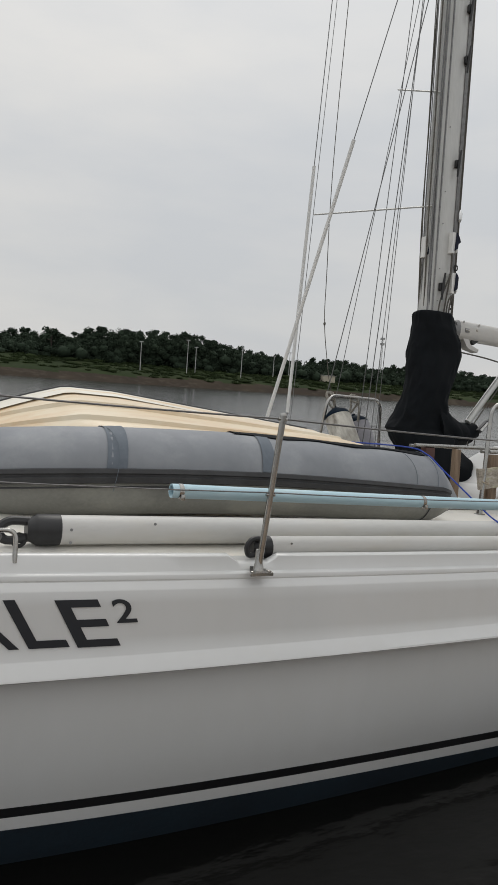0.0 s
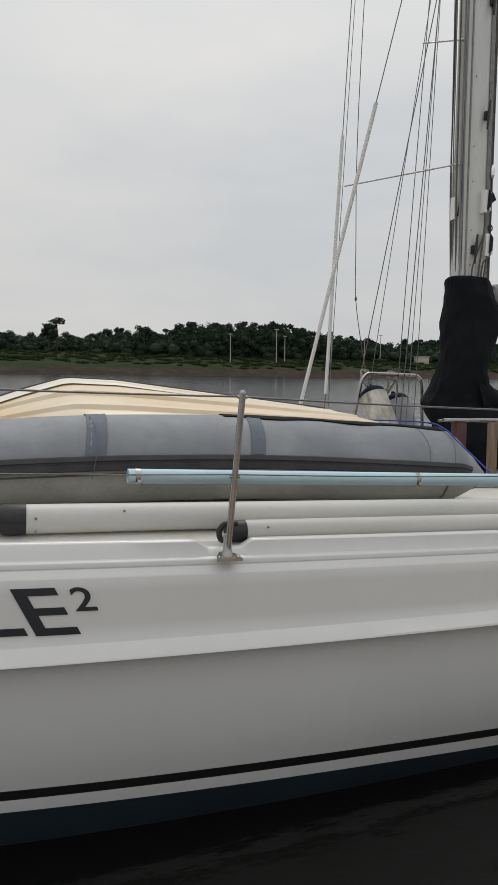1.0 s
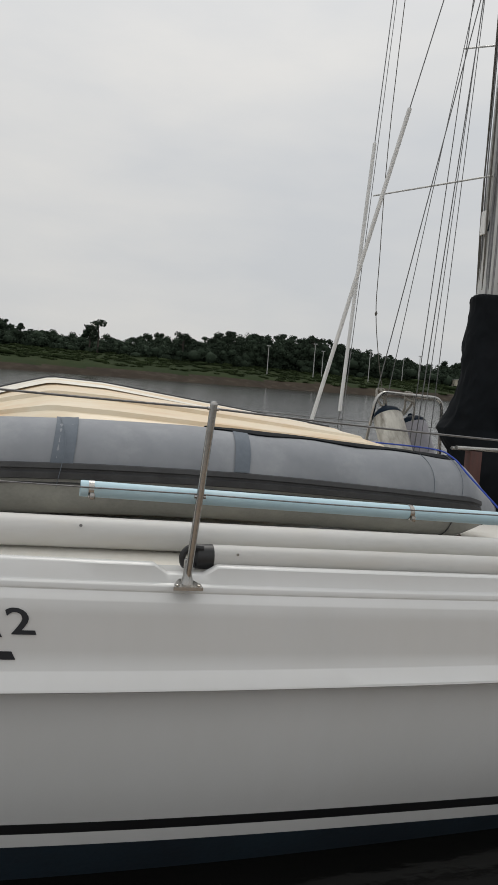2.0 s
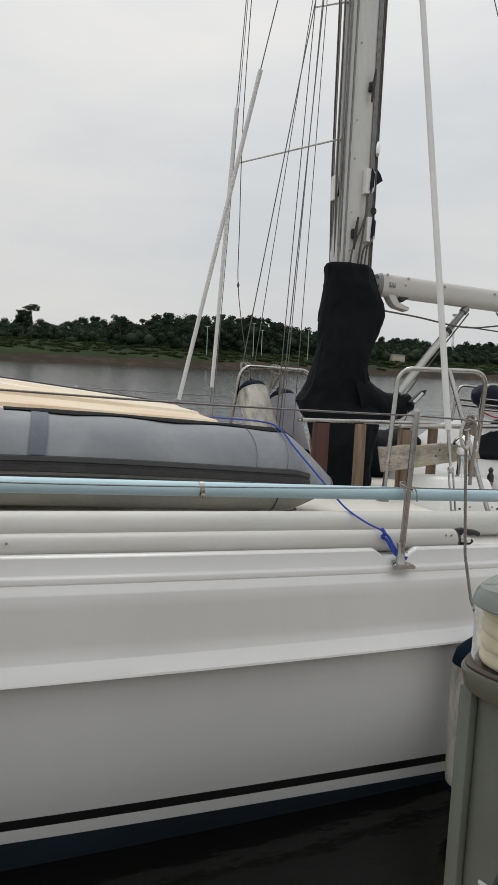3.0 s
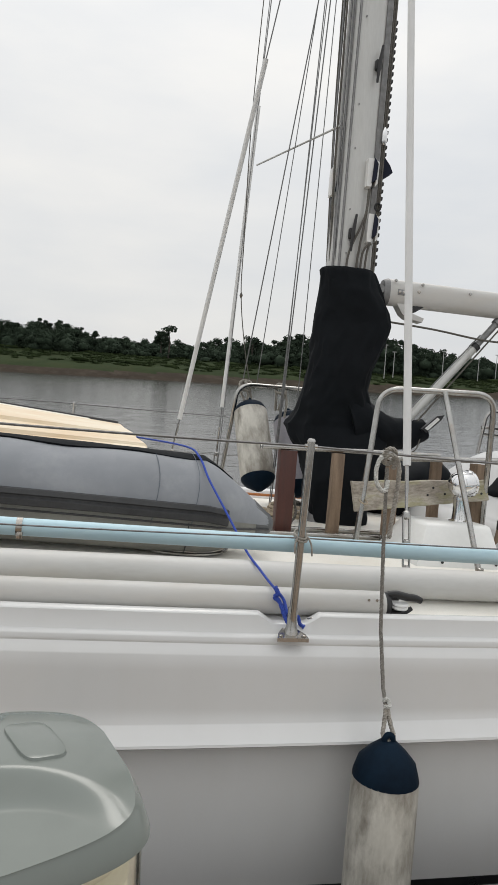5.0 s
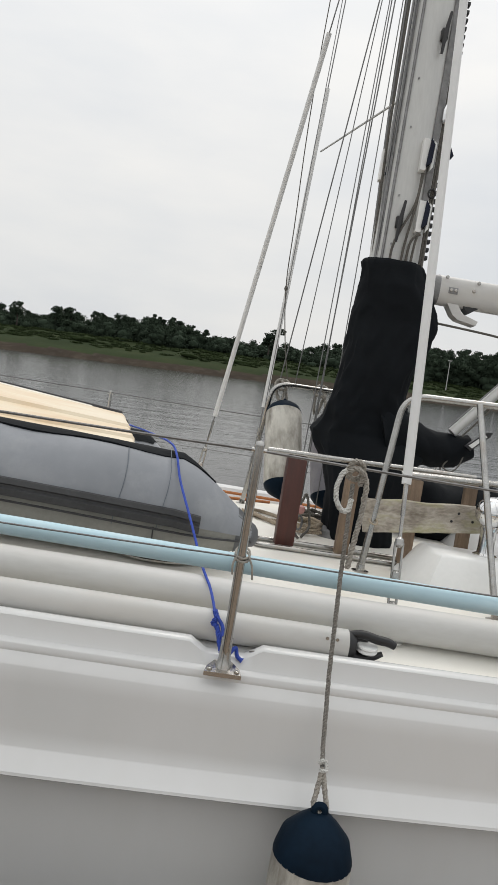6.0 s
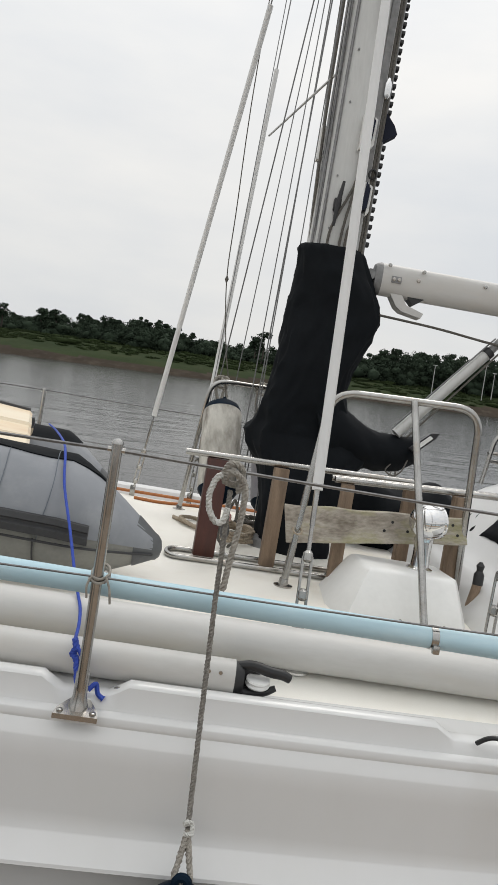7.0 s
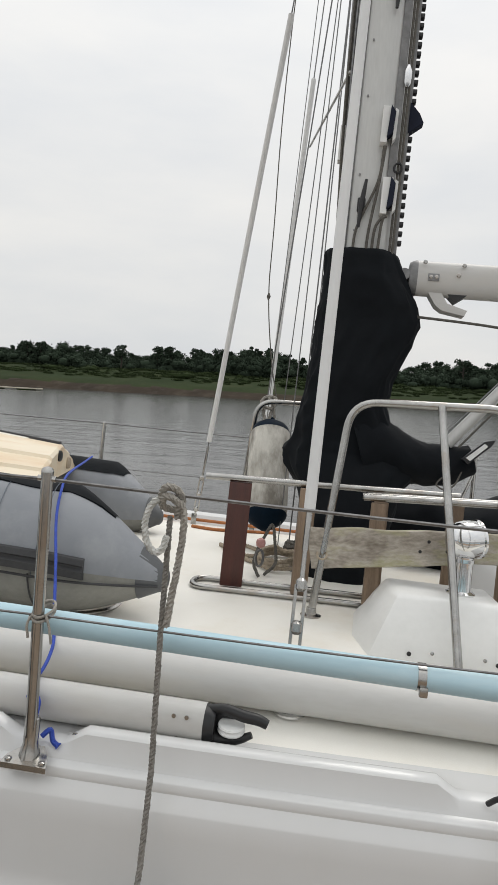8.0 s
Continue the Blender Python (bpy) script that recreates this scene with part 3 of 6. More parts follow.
def topside(x):
    """The port side from the deck down to the boot stripe."""
    g, w = side_off(x), low_off(x)
    k = notch(x)
    top, low = 0.927 + 0.011 * (x - 0.76), 0.878 + 0.012 * (x - 0.76)     # the bevelled knuckle
    up = [(2.52, deck_z(2.52)), (2.456, 1.259), (2.440, 1.262 + 0.80 * RAIL_UP * k), (2.434, 1.262 + 0.97 * RAIL_UP * k), (2.426, 1.262 + RAIL_UP * k), (2.408, 1.258 + RAIL_UP * k), (2.401, 1.254 + 0.94 * RAIL_UP * k),
          (2.391, 1.236), (2.387, 1.229), (2.368, 1.2225), (2.3655, 1.219), (2.3650, 1.2035), (2.3665, 1.2030), (2.3665, 1.1985), (2.363, 1.1955), (2.3455, 1.1715), (2.3435, 1.167),
          (2.342, 1.12), (2.341, 1.00), (2.340, top + 0.004), (2.337, top), (2.286, low + 0.008), (2.284, low), (2.290, low - 0.005), (2.347, low - 0.009)]
    out = [(y + g, z) for y, z in up]
    for t in (0.1, 0.3, 0.5, 0.7, 0.85, 1.0):
        y = 2.356 + 0.080 * t * t + g * (1 - t) + w * t
        out.append((y, low - 0.02 + (STRIPE_TOP - low + 0.02) * t))
    return out


def below(x, lo, hi, n=3):
    """The side between two heights below the stripe."""
    w, out = low_off(x), []
    for i in range(n):
        z = hi + (lo - hi) * i / (n - 1)
        out.append((2.436 + w + 0.16 * (STRIPE_TOP - z) + 0.6 * (STRIPE_TOP - z) ** 2, z))
    return out


STRIPE_TOP, STRIPE_LOW, BOOT_LOW = 0.357, 0.318, 0.266


def stations(a, b):
    out = [a + (b - a) * i / 150 for i in range(151)]
    for p, q in NOTCHES:
        out += [p - 0.05, p - 0.025, p, q, q + 0.025, q + 0.05]
    return sorted(set(round(v, 4) for v in out))


def strip(profile, mirror=False, xs=None):
    g = Geo()
    rings = []
    for x in xs or stations(BOW, STERN):
        rings.append([(x, min(y, CENTRE) if not mirror else 2 * CENTRE - min(y, CENTRE), z + (0.072 * (2 * CENTRE - 2 * min(y, CENTRE)) if mirror else 0)) for y, z in profile(x)])
    return g.rings(rings, closed=False)


yacht = thing("sailing_yacht", (2.6, CENTRE, -0.2), "white fibreglass sailing yacht with black stripe moored at a dock", "sailing yacht")
part("hull", strip(topside), GEL, yacht, "white glossy topsides with a moulded rubbing strake")
part("boot_stripe", strip(lambda x: below(x, STRIPE_LOW, STRIPE_TOP)), BLACK_STRIPE, yacht, "thin black stripe")
part("white_band", strip(lambda x: below(x, BOOT_LOW, STRIPE_LOW)), GEL, yacht, "white band below the stripe")
part("underwater_hull", strip(lambda x: below(x, -0.45, BOOT_LOW, 7)), NAVY_BOTTOM, yacht, "navy antifouling paint")
far = Geo()
rings = []
for x in [BOW + (STERN - BOW) * i / 60 for i in range(61)]:
    o, w = side_off(x), low_off(x)
    ye = lambda v: max(CENTRE, v)
    rings.append([(x, ye(5.40 - o), deck_z(5.4)), (x, ye(5.44 - o), 1.43), (x, ye(5.50 - o), 1.445), (x, ye(5.56 - o), 1.41), (x, ye(5.62 - o), 1.2), (x, ye(5.62 - o), 0.9), (x, ye(5.5 - w), 0.2), (x, ye(5.1 - w), -0.4)])
far.rings(rings, closed=False)
part("far_topside", far, GEL, yacht)
# keel side closes the underwater body
g = Geo()
g.rings([[(x, min(CENTRE, 2.4 + low_off(x) + 0.55), -0.35), (x, CENTRE, -0.75), (x, max(CENTRE, 5.1 - low_off(x)), -0.35)] for x in [BOW + (STERN - BOW) * i / 40 for i in range(41)]], closed=False)
part("hull_bottom", g, NAVY_BOTTOM, yacht)
g = Geo()
ring_y = [2.52 + (5.40 - 2.52) * i / 16 for i in range(17)]
g.rings([[(x, min(max(y, 2.52 + side_off(x)), max(5.40 - side_off(x), 2.52 + side_off(x))), deck_z(y)) for y in ring_y] for x in stations(BOW, STERN)], closed=False)
part("deck", g, DECK, yacht, "cream non-slip deck with rust-tinged stains")
g = Geo()
g.rings([[(STERN, y, z) for y, z in topside(STERN)] + [(STERN, 2.7, -0.4)], [(STERN, 2 * CENTRE - y, z) for y, z in topside(STERN)] + [(STERN, 5.2, -0.4)]], closed=False)
part("transom", g, GEL, yacht)
g = Geo().tube([(x, 5.36 - side_off(x), deck_z(5.36) + 0.03) for x in [1.2 + 0.25 * i for i in range(14)]], 0.011, 6)
part("toe_rail", g, ROPE_ORANGE, yacht, "orange-brown timber toe rail")


def hull_y(x, z):
    p = topside(x)
    for (y1, z1), (y2, z2) in zip(p, p[1:]):
        if z2 <= z <= z1 and z1 > z2:
            return y1 + (y2 - y1) * (z1 - z) / (z1 - z2)
    return 2.34 + side_off(x)


def letter(text, x, z, tall, wide, slant, label):
    c = bpy.data.curves.new("letter", 'FONT')
    c.body, c.size, c.extrude = text, 1.0, 0.0
    c.resolution_u, c.offset = 4, 0.012
    ob = new("letter", c)
    bpy.context.view_layer.update()
    m = bpy.data.meshes.new_from_object(ob.evaluated_get(bpy.context.evaluated_depsgraph_get()))
    vs = [w.co.copy() for w in m.vertices]
    fs = [tuple(q.vertices) for q in m.polygons]
    bpy.data.objects.remove(ob)
    bpy.data.curves.remove(c)
    bpy.data.meshes.remove(m)
    lo, hi = min(p.x for p in vs), max(p.x for p in vs)
    zl, zh = min(p.y for p in vs), max(p.y for p in vs)
    g = Geo()
    out = []
    for p in vs:
        u, v = (p.x - lo) / (hi - lo), (p.y - zl) / (zh - zl)
        xx, zz = x + wide * u - slant * v, z + tall * v
        out.append(Vector((xx, hull_y(xx, zz) - 0.004, zz)))
    g.add(out, fs)
    part("letter", g, LETTER, yacht, label, smooth=False)


letter("A", 0.270, 0.973, 0.172, 0.19, 0.095, "black letter A")
letter("L", 0.492, 0.973, 0.172, 0.140, 0.098, "black letter L, leaning back")
letter("E", 0.660, 0.969, 0.172, 0.155, 0.094, "black letter E, leaning back")
letter("2", 0.796, 1.052, 0.088, 0.078, 0.032, "small raised black figure 2")


# ---- the fixed gear on deck ----
def wire(name, pts, r, mat, label, category, group="", sag=0.0):
    p = [Vector(q) for q in pts]
    if sag and len(p) == 2:
        p = [p[0] + (p[1] - p[0]) * t - Vector((0, 0, sag * 4 * t * (1 - t))) for t in [i / 10 for i in range(11)]]
    return single(name, Geo().tube(p, r, 6), mat, label, category, group)


def stanchion(x, y, base, top, lean=0.0, out=0.0, port=True):
    e = thing("stanchion", (x, y, base), "polished stainless lifeline stanchion on the yacht's edge", "stanchion", "lifeline stanchions")
    part("base_plate", Geo().outline([(x - 0.052, y - 0.034, base - 0.016), (x + 0.052, y - 0.034, base - 0.016), (x + 0.046, y - 0.012, base - 0.008), (x + 0.020, y + 0.036, base - 0.002), (x - 0.020, y + 0.036, base - 0.002), (x - 0.046, y - 0.012, base - 0.008)], (0, 0, 0.012)), STEEL, e)
    tube = part("tube", Geo().tube([(x, y, base), (x + lean, y + out, top - 0.004)], 0.0128, 14), STEEL, e)
    part("socket", Geo().lathe((x, y, base), [(0.024, 0.0), (0.021, 0.012), (0.0165, 0.03), (0.0165, 0.085), (0.013, 0.088)], 14), STEEL, e)
    part("cap", Geo().lathe((x + lean, y + out, top - 0.006), [(0.0135, 0), (0.0135, 0.004), (0.010, 0.010), (0.002, 0.013)], 14), STEEL, e)
    for dx in (-0.038, 0.038):
        part("bolt", Geo().lathe((x + dx, y - 0.022, base - 0.002), [(0.008, 0), (0.008, 0.004), (0.005, 0.006)], 8), STEEL, e)
    for k in (0.49, 0.97):
        part("ferrule", Geo().lathe((x + lean * k - 0.02, y + out * k, base + (top - base) * k), [(0.0065, 0), (0.0065, 0.04)], 8, (1, 0, 0)), STEEL, e)
    return e


stanchion(1.358, 2.372, 1.237, 1.868, 0.018, -0.078)
stanchion(3.096, 2.368, 1.237, 1.870, -0.002, -0.052)
stanchion(-0.36, 2.372 + side_off(-0.36), 1.24, 1.868, 0.0, -0.05)
stanchion(4.83, 2.372 + side_off(4.83), 1.24, 1.872, 0.0, -0.05)
stanchion(2.16, 5.40, deck_z(5.4), 1.985, port=False)
stanchion(4.62, 5.42, deck_z(5.4), 2.02, port=False)
stanchion(-0.2, 5.28, deck_z(5.3), 1.97, port=False)
ends = [(-0.36, 2.372 + side_off(-0.36), 1.24, 0.0, -0.05), (1.358, 2.372, 1.237, 0.018, -0.078), (3.096, 2.368, 1.237, -0.002, -0.052), (4.83, 2.372 + side_off(4.83), 1.24, 0.0, -0.05)]
for k, h, r in (("upper", 0.613, 0.0040), ("lower", 0.318, 0.0028)):
    for a, b in zip(ends, ends[1:]):
        wire("lifeline", [(p[0] + p[3] * h / 0.63, p[1] + p[4] * h / 0.63, p[2] + h) for p in (a, b)], r, WIRE, "thin grey wire lifeline strung between stanchions", "lifeline", "lifelines", 0.008)
    fe = [(-0.2, 5.28, 1.36), (2.16, 5.40, 1.365), (4.62, 5.42, 1.39)]
    for a, b in zip(fe, fe[1:]):
        wire("lifeline", [(a[0], a[1], a[2] + h), (b[0], b[1], b[2] + h)], r, WIRE, "thin grey wire lifeline on the far side", "lifeline", "lifelines", 0.008)
e = thing("stanchion_brace", (4.5, 5.3, deck_z(5.3)), "short slanting stainless brace beside a far stanchion", "brace")
part("strut", Geo().tube([(4.42, 5.36, deck_z(5.3)), (4.615, 5.42, 1.9)], 0.011, 8), STEEL, e)


def guard(name, legs, top_z, label, strut=None, dy=(-0.12, -0.10)):
    """A bent-tube guard rail beside the mast."""
    (x0, y0), (x1, y1) = legs
    z0, z1 = deck_z(y0), deck_z(y1)
    e = thing(name, (x0, y0, z0), label, "guard rail", "guard rails beside the mast")
    hoop = bend_path([(x0, y0, z0), (x0 + 0.07, y0 + dy[0], top_z), (x1 - 0.10, y1 + dy[1], top_z + 0.015), (x1, y1, z1)], 0.10, 8)
    part("hoop", Geo().tube(hoop, 0.0145, 12), STEEL, e)
    feet = [(x0, y0, z0), (x1, y1, z1)]
    if strut:
        (sx, sy), (tx, ty) = strut
        part("strut", Geo().tube([(tx, ty, top_z + 0.006), (sx, sy, deck_z(sy))], 0.0135, 12), STEEL, e)
        feet.append((sx, sy, deck_z(sy)))
    for x, y, z in feet:
        part("foot", Geo().lathe((x, y, z - 0.002), [(0.038, 0), (0.038, 0.005), (0.02, 0.009), (0.0175, 0.03), (0.0145, 0.032)], 16), STEEL, e)
    return e


guard("guard_rail", ((3.675, 3.40), (4.40, 3.50)), 2.150, "bent stainless guard rail with rusty lower clamps by the mast", ((4.13, 3.02), (4.05, 3.345)), (0.02, -0.19))
guard("guard_rail", ((3.19, 4.86), (3.98, 4.92)), 2.195, "bent stainless guard rail with fenders tied to it")


# pin frames with timber posts
def post(e, x, y, zt, w, mat, turn=0.0, label=""):
    zb = deck_z(y) + 0.012
    part("post", Geo().box((x, y, (zb + zt) / 2), (w, w * 0.62, zt - zb), 0.004, pose(0, 0, 0, 0, 0, turn)), mat, e, label)


frame_a = thing("rail_frame", (3.3, 3.6, deck_z(3.6)), "low stainless rail frame on timber posts beside the mast", "rail frame", "rail frames on deck")
pa, pb = Vector((3.212, 3.585, 1.815)), Vector((4.20, 3.64, 1.838))
part("top_rail", Geo().tube([pa, pb], 0.0135, 12), STEEL, frame_a)
part("top_rail", Geo().tube([pa + Vector((0.0, 0.05, -0.004)), pb + Vector((0, 0.05, -0.004))], 0.011, 10), STEEL, frame_a)
low = bend_path([(4.20, 3.58, deck_z(3.58) + 0.012), (3.20, 3.53, deck_z(3.53) + 0.012), (3.20, 3.66, deck_z(3.66) + 0.012), (4.20, 3.70, deck_z(3.7) + 0.012)], 0.06, 6)
part("base_loop", Geo().tube(low, 0.0115, 10), STEEL, frame_a)
post(frame_a, 3.350, 3.605, 1.803, 0.088, WOOD_RED, 6, "dark red-brown hardwood post")
post(frame_a, 3.618, 3.60, 1.808, 0.062, WOOD_GREY, 8, "weathered grey teak post")
post(frame_a, 4.19, 3.65, 1.82, 0.058, WOOD_GREY, 8, "weathered grey teak post")
frame_b = thing("rail_frame", (3.9, 3.52, deck_z(3.52)), "low stainless rail frame on weathered teak posts", "rail frame", "rail frames on deck")
pa, pb = Vector((3.826, 3.49, 1.806)), Vector((4.62, 3.50, 1.845))
part("top_rail", Geo().tube([pa, pb], 0.0135, 12), STEEL, frame_b)
part("top_rail", Geo().tube([pa + Vector((0, 0.075, 0.0)), pb + Vector((0, 0.075, 0.0))], 0.0135, 12), STEEL, frame_b)
for x in (3.885, 4.36):
    for y in (3.488, 3.565):
        post(frame_b, x + (y - 3.5) * 0.2, y, 1.79 + (x - 3.885) * 0.05, 0.052, WOOD_GREY, 4, "weathered grey teak post")
        part("post_shoe", Geo().box((x + (y - 3.5) * 0.2, y, deck_z(y) + 0.012), (0.062, 0.045, 0.03), 0.004), STEEL, frame_b)

# plank lashed across the posts
def pl(u, v):
    return Vector((3.630 + 0.720 * u + 0.030 * (1 - v), 3.395 + 0.02 * u, (1.535 + 0.148 * v) + u * (0.100 - 0.045 * v)))


g = Geo()
rings = []
for i in range(41):
    u = i / 40
    wob = 0.006 * noise.noise(Vector((u * 7, 0, 1))), 0.006 * noise.noise(Vector((u * 6, 4, 1)))
    a, b = pl(u, 0) + Vector((0, 0, wob[0])), pl(u, 1) + Vector((0, 0, wob[1]))
    d = Vector((0, 0.024, 0))
    c = Vector((0, 0, 0.004))
    rings.append([a + c, a + d * 0.2, a + d * 0.8, a + d + c, b + d - c, b + d * 0.8, b + d * 0.2, b - c])
g.rings(rings)
plank = thing("plank", pl(0, 0), "rough lichen-stained timber plank lashed to the rail posts", "plank")
part("board", g, PLANK, plank)
for u, v in ((0.59, 0.70), (0.54, 0.42), (0.67, 0.42), (0.93, 0.72), (0.95, 0.35)):
    q = pl(u, v)
    part("drilled_hole", Geo().lathe(q + Vector((0, 0.004, 0)), [(0.006, 0), (0.006, 0.006)], 10, (0, -1, 0)), BLACK_PL, plank)
part("lashing", Geo().tube([pl(0.06, 0.35) + Vector((0.018 * math.cos(w), -0.012 + 0.03 * math.sin(w), 0.012 * math.sin(w))) for w in [6.28 * i / 14 for i in range(14)]], 0.004, 6, loop=True), ROPE_TAN, plank)

# dorade box and cowl vent
box = thing("vent_box", (4.1, 3.25, deck_z(3.2)), "white moulded ventilator box bolted to the deck", "ventilator box")
zb = 1.325
g = Geo()
lower = [(3.812, 3.26), (3.866, 3.105), (4.300, 3.105), (4.33, 3.16), (4.33, 3.50), (3.812, 3.50)]
upper = [(3.935, 3.30), (3.955, 3.215), (4.27, 3.205), (4.285, 3.23), (4.285, 3.46), (3.935, 3.46)]
mid = [tuple(Vector(a).lerp(Vector(b), 0.9)) for a, b in zip(lower, upper)]
inn = [tuple(Vector(b).lerp(Vector((4.13, 3.34)), 0.07)) for b in upper]
g.rings([[(x, y, zb) for x, y in lower], [(x, y, zb + 0.018) for x, y in lower], [(x, y, 1.508) for x, y in mid], [(x, y, 1.521) for x, y in upper], [(x, y, 1.526) for x, y in inn]])
part("body", g, WHITE, box)
for x, y in ((3.875, 3.20), (4.06, 3.105), (4.22, 3.105)):
    part("screw", Geo().lathe((x, y - 0.002, 1.372), [(0.006, 0), (0.006, 0.003), (0.003, 0.004)], 10, (0, -1, 0.3)), STEEL, box)
for x in (3.99, 4.26):
    part("drain_hole", Geo().lathe((x, 3.104, 1.362), [(0.007, 0), (0.007, 0.003)], 14, (0, -1, 0)), BLACK_PL, box)
vent = thing("cowl_vent", (4.170, 3.32, 1.525), "shiny chrome cowl ventilator standing on a white box", "ventilator")
g = Geo().lathe((4.170, 3.32, 1.525), [(0.050, 0), (0.050, 0.006), (0.036, 0.014), (0.033, 0.05), (0.033, 0.12), (0.036, 0.15)], 22)
part("neck", g, CHROME, vent)
g = Geo().lathe((4.168, 3.315, 1.712), [(0.002, -0.066), (0.025, -0.063), (0.046, -0.050), (0.060, -0.030), (0.066, -0.006), (0.066, 0.018), (0.063, 0.036), (0.067, 0.040), (0.067, 0.048), (0.058, 0.048), (0.055, 0.0), (0.002, -0.03)], 32, (0.93, 0.32, 0.1))
part("cowl", g, CHROME, vent)
part("collar", Geo().lathe((4.170, 3.32, 1.635), [(0.037, 0), (0.037, 0.012)], 20), CHROME, vent)


# ---- mast, boom and rigging ----
MX, MY = 3.74, 4.08
mast = thing("mast", (MX, MY, deck_z(MY)), "weathered pale aluminium mast with halyards and cleats", "mast")


def oval(z, a, b, n=40, cx=MX, cy=MY):
    return [(cx + a * math.copysign(abs(math.cos(w)) ** 0.85, math.cos(w)), cy + b * math.copysign(abs(math.sin(w)) ** 0.85, math.sin(w)), z) for w in [2 * math.pi * i / n for i in range(n)]]


part("extrusion", Geo().rings([oval(z, 0.133, 0.088) for z in (deck_z(MY), 3, 4, 5, 6, 8, 10, 13)]), ALU, mast)
part("mast_step", Geo().rings([oval(deck_z(MY) - 0.01, 0.20, 0.15), oval(deck_z(MY) + 0.03, 0.19, 0.14), oval(deck_z(MY) + 0.05, 0.15, 0.105)]), ALU_DARK, mast)
for dx, y in ((-0.085, MY - 0.076), (-0.115, MY - 0.052)):
    part("side_groove", Geo().tube([(MX + dx, y - 0.004, 2.5), (MX + dx, y - 0.004, 13)], 0.007, 6), ALU_DARK, mast)
part("sail_track", Geo().box((MX + 0.139, MY, 7.6), (0.022, 0.05, 10.6), 0.004), ALU_DARK, mast, "dark grey sail track")
part("side_channel", Geo().box((MX + 0.088, MY - 0.078, 8.0), (0.035, 0.02, 9.9), 0.004), ALU_DARK, mast)
for i in range(34):
    part("track_slide", Geo().box((MX + 0.158, MY, 2.93 + 0.043 * i), (0.022, 0.03, 0.02), 0.003), BLACK_PL, mast, "black plastic track slide")


def clutch(x, y, z):
    c = part("rope_clutch", Geo().outline([(x - 0.022, y, z - 0.075), (x + 0.006, y, z - 0.075), (x + 0.010, y, z + 0.02), (x + 0.022, y, z + 0.05), (x + 0.022, y, z + 0.085), (x - 0.022, y, z + 0.085)], (0, -0.045, 0)), WHITE, mast, "white rope clutch")
    part("clutch_lever", Geo().outline([(x + 0.004, y - 0.012, z - 0.055), (x + 0.030, y - 0.012, z - 0.035), (x + 0.034, y - 0.012, z + 0.055), (x + 0.012, y - 0.012, z + 0.085)], (0, -0.045, 0)), NAVY_CLOTH, c, "dark blue lever")
    part("side_plate", Geo().outline([(x + 0.030, y, z - 0.07), (x + 0.044, y, z - 0.05), (x + 0.046, y, z + 0.07), (x + 0.032, y, z + 0.08)], (0, -0.04, 0)), WHITE, c)
    for dz in (-0.065, 0.0, 0.07):
        part("rivet", Geo().lathe((x - 0.014, y - 0.042, z + dz), [(0.005, 0), (0.005, 0.002)], 8, (0, -1, 0)), STEEL, c)


clutch(MX + 0.045, MY - 0.085, 3.405)
clutch(MX + 0.075, MY - 0.08, 3.095)
clutch(MX - 0.135, MY + 0.02, 3.36)
for x, z in ((MX - 0.03, 3.06), (MX + 0.04, 4.03), (MX + 0.06, 4.85), (MX + 0.055, 5.25)):
    c = part("mast_cleat", Geo().box((x, MY - 0.098, z), (0.035, 0.03, 0.06), 0.006), BLACK_PL, mast, "dark cleat")
    part("horn", Geo().tube([(x - 0.004, MY - 0.118, z - 0.105), (x, MY - 0.122, z), (x + 0.012, MY - 0.122, z + 0.105)], [0.007, 0.012, 0.007], 8), BLACK_PL, c)
part("block", Geo().outline([(MX + 0.145, MY - 0.03, 3.42), (MX + 0.21, MY - 0.03, 3.47), (MX + 0.19, MY - 0.03, 3.51), (MX + 0.145, MY - 0.03, 3.56)], (0, 0.05, 0)), NAVY_CLOTH, mast, "dark blue mainsheet block")
part("ring_eye", Geo().tube([(MX + 0.115 + 0.018 * math.cos(w), MY - 0.09, 3.235 + 0.022 * math.sin(w)) for w in [6.28 * i / 12 for i in range(12)]], 0.005, 6, loop=True), BLACK_PL, mast)
for z in (2.95, 3.2, 3.55, 3.8, 4.3):
    part("rivet", Geo().lathe((MX - 0.05, MY - 0.088, z), [(0.005, 0), (0.005, 0.003)], 8, (0, -1, 0)), ALU_DARK, mast)
for k, (dx, dy, x2, y2, r, top) in enumerate(((-0.130, -0.055, -0.15, -0.05, 0.0055, 9.5), (-0.140, -0.03, -0.19, -0.03, 0.0065, 8), (-0.142, 0.01, -0.22, 0.0, 0.005, 9), (-0.138, 0.05, -0.17, 0.03, 0.006, 8.5), (-0.120, -0.072, -0.15, -0.06, 0.0045, 12), (-0.140, 0.03, -0.25, 0.02, 0.0045, 9.5))):
    pts = [(MX + dx + 0.02, MY + dy * 0.8, 2.82) if t == 0 else (MX + dx + (x2 - dx) * t, MY + dy + (y2 - dy) * t, 2.82 + (top - 2.82) * t) for t in [i / 8 for i in range(9)]]
    part("halyard", Geo().tube(smooth_path(pts, 3), r, 6), ROPE_DARK if k % 2 else WIRE, mast, "dark halyard along the mast")
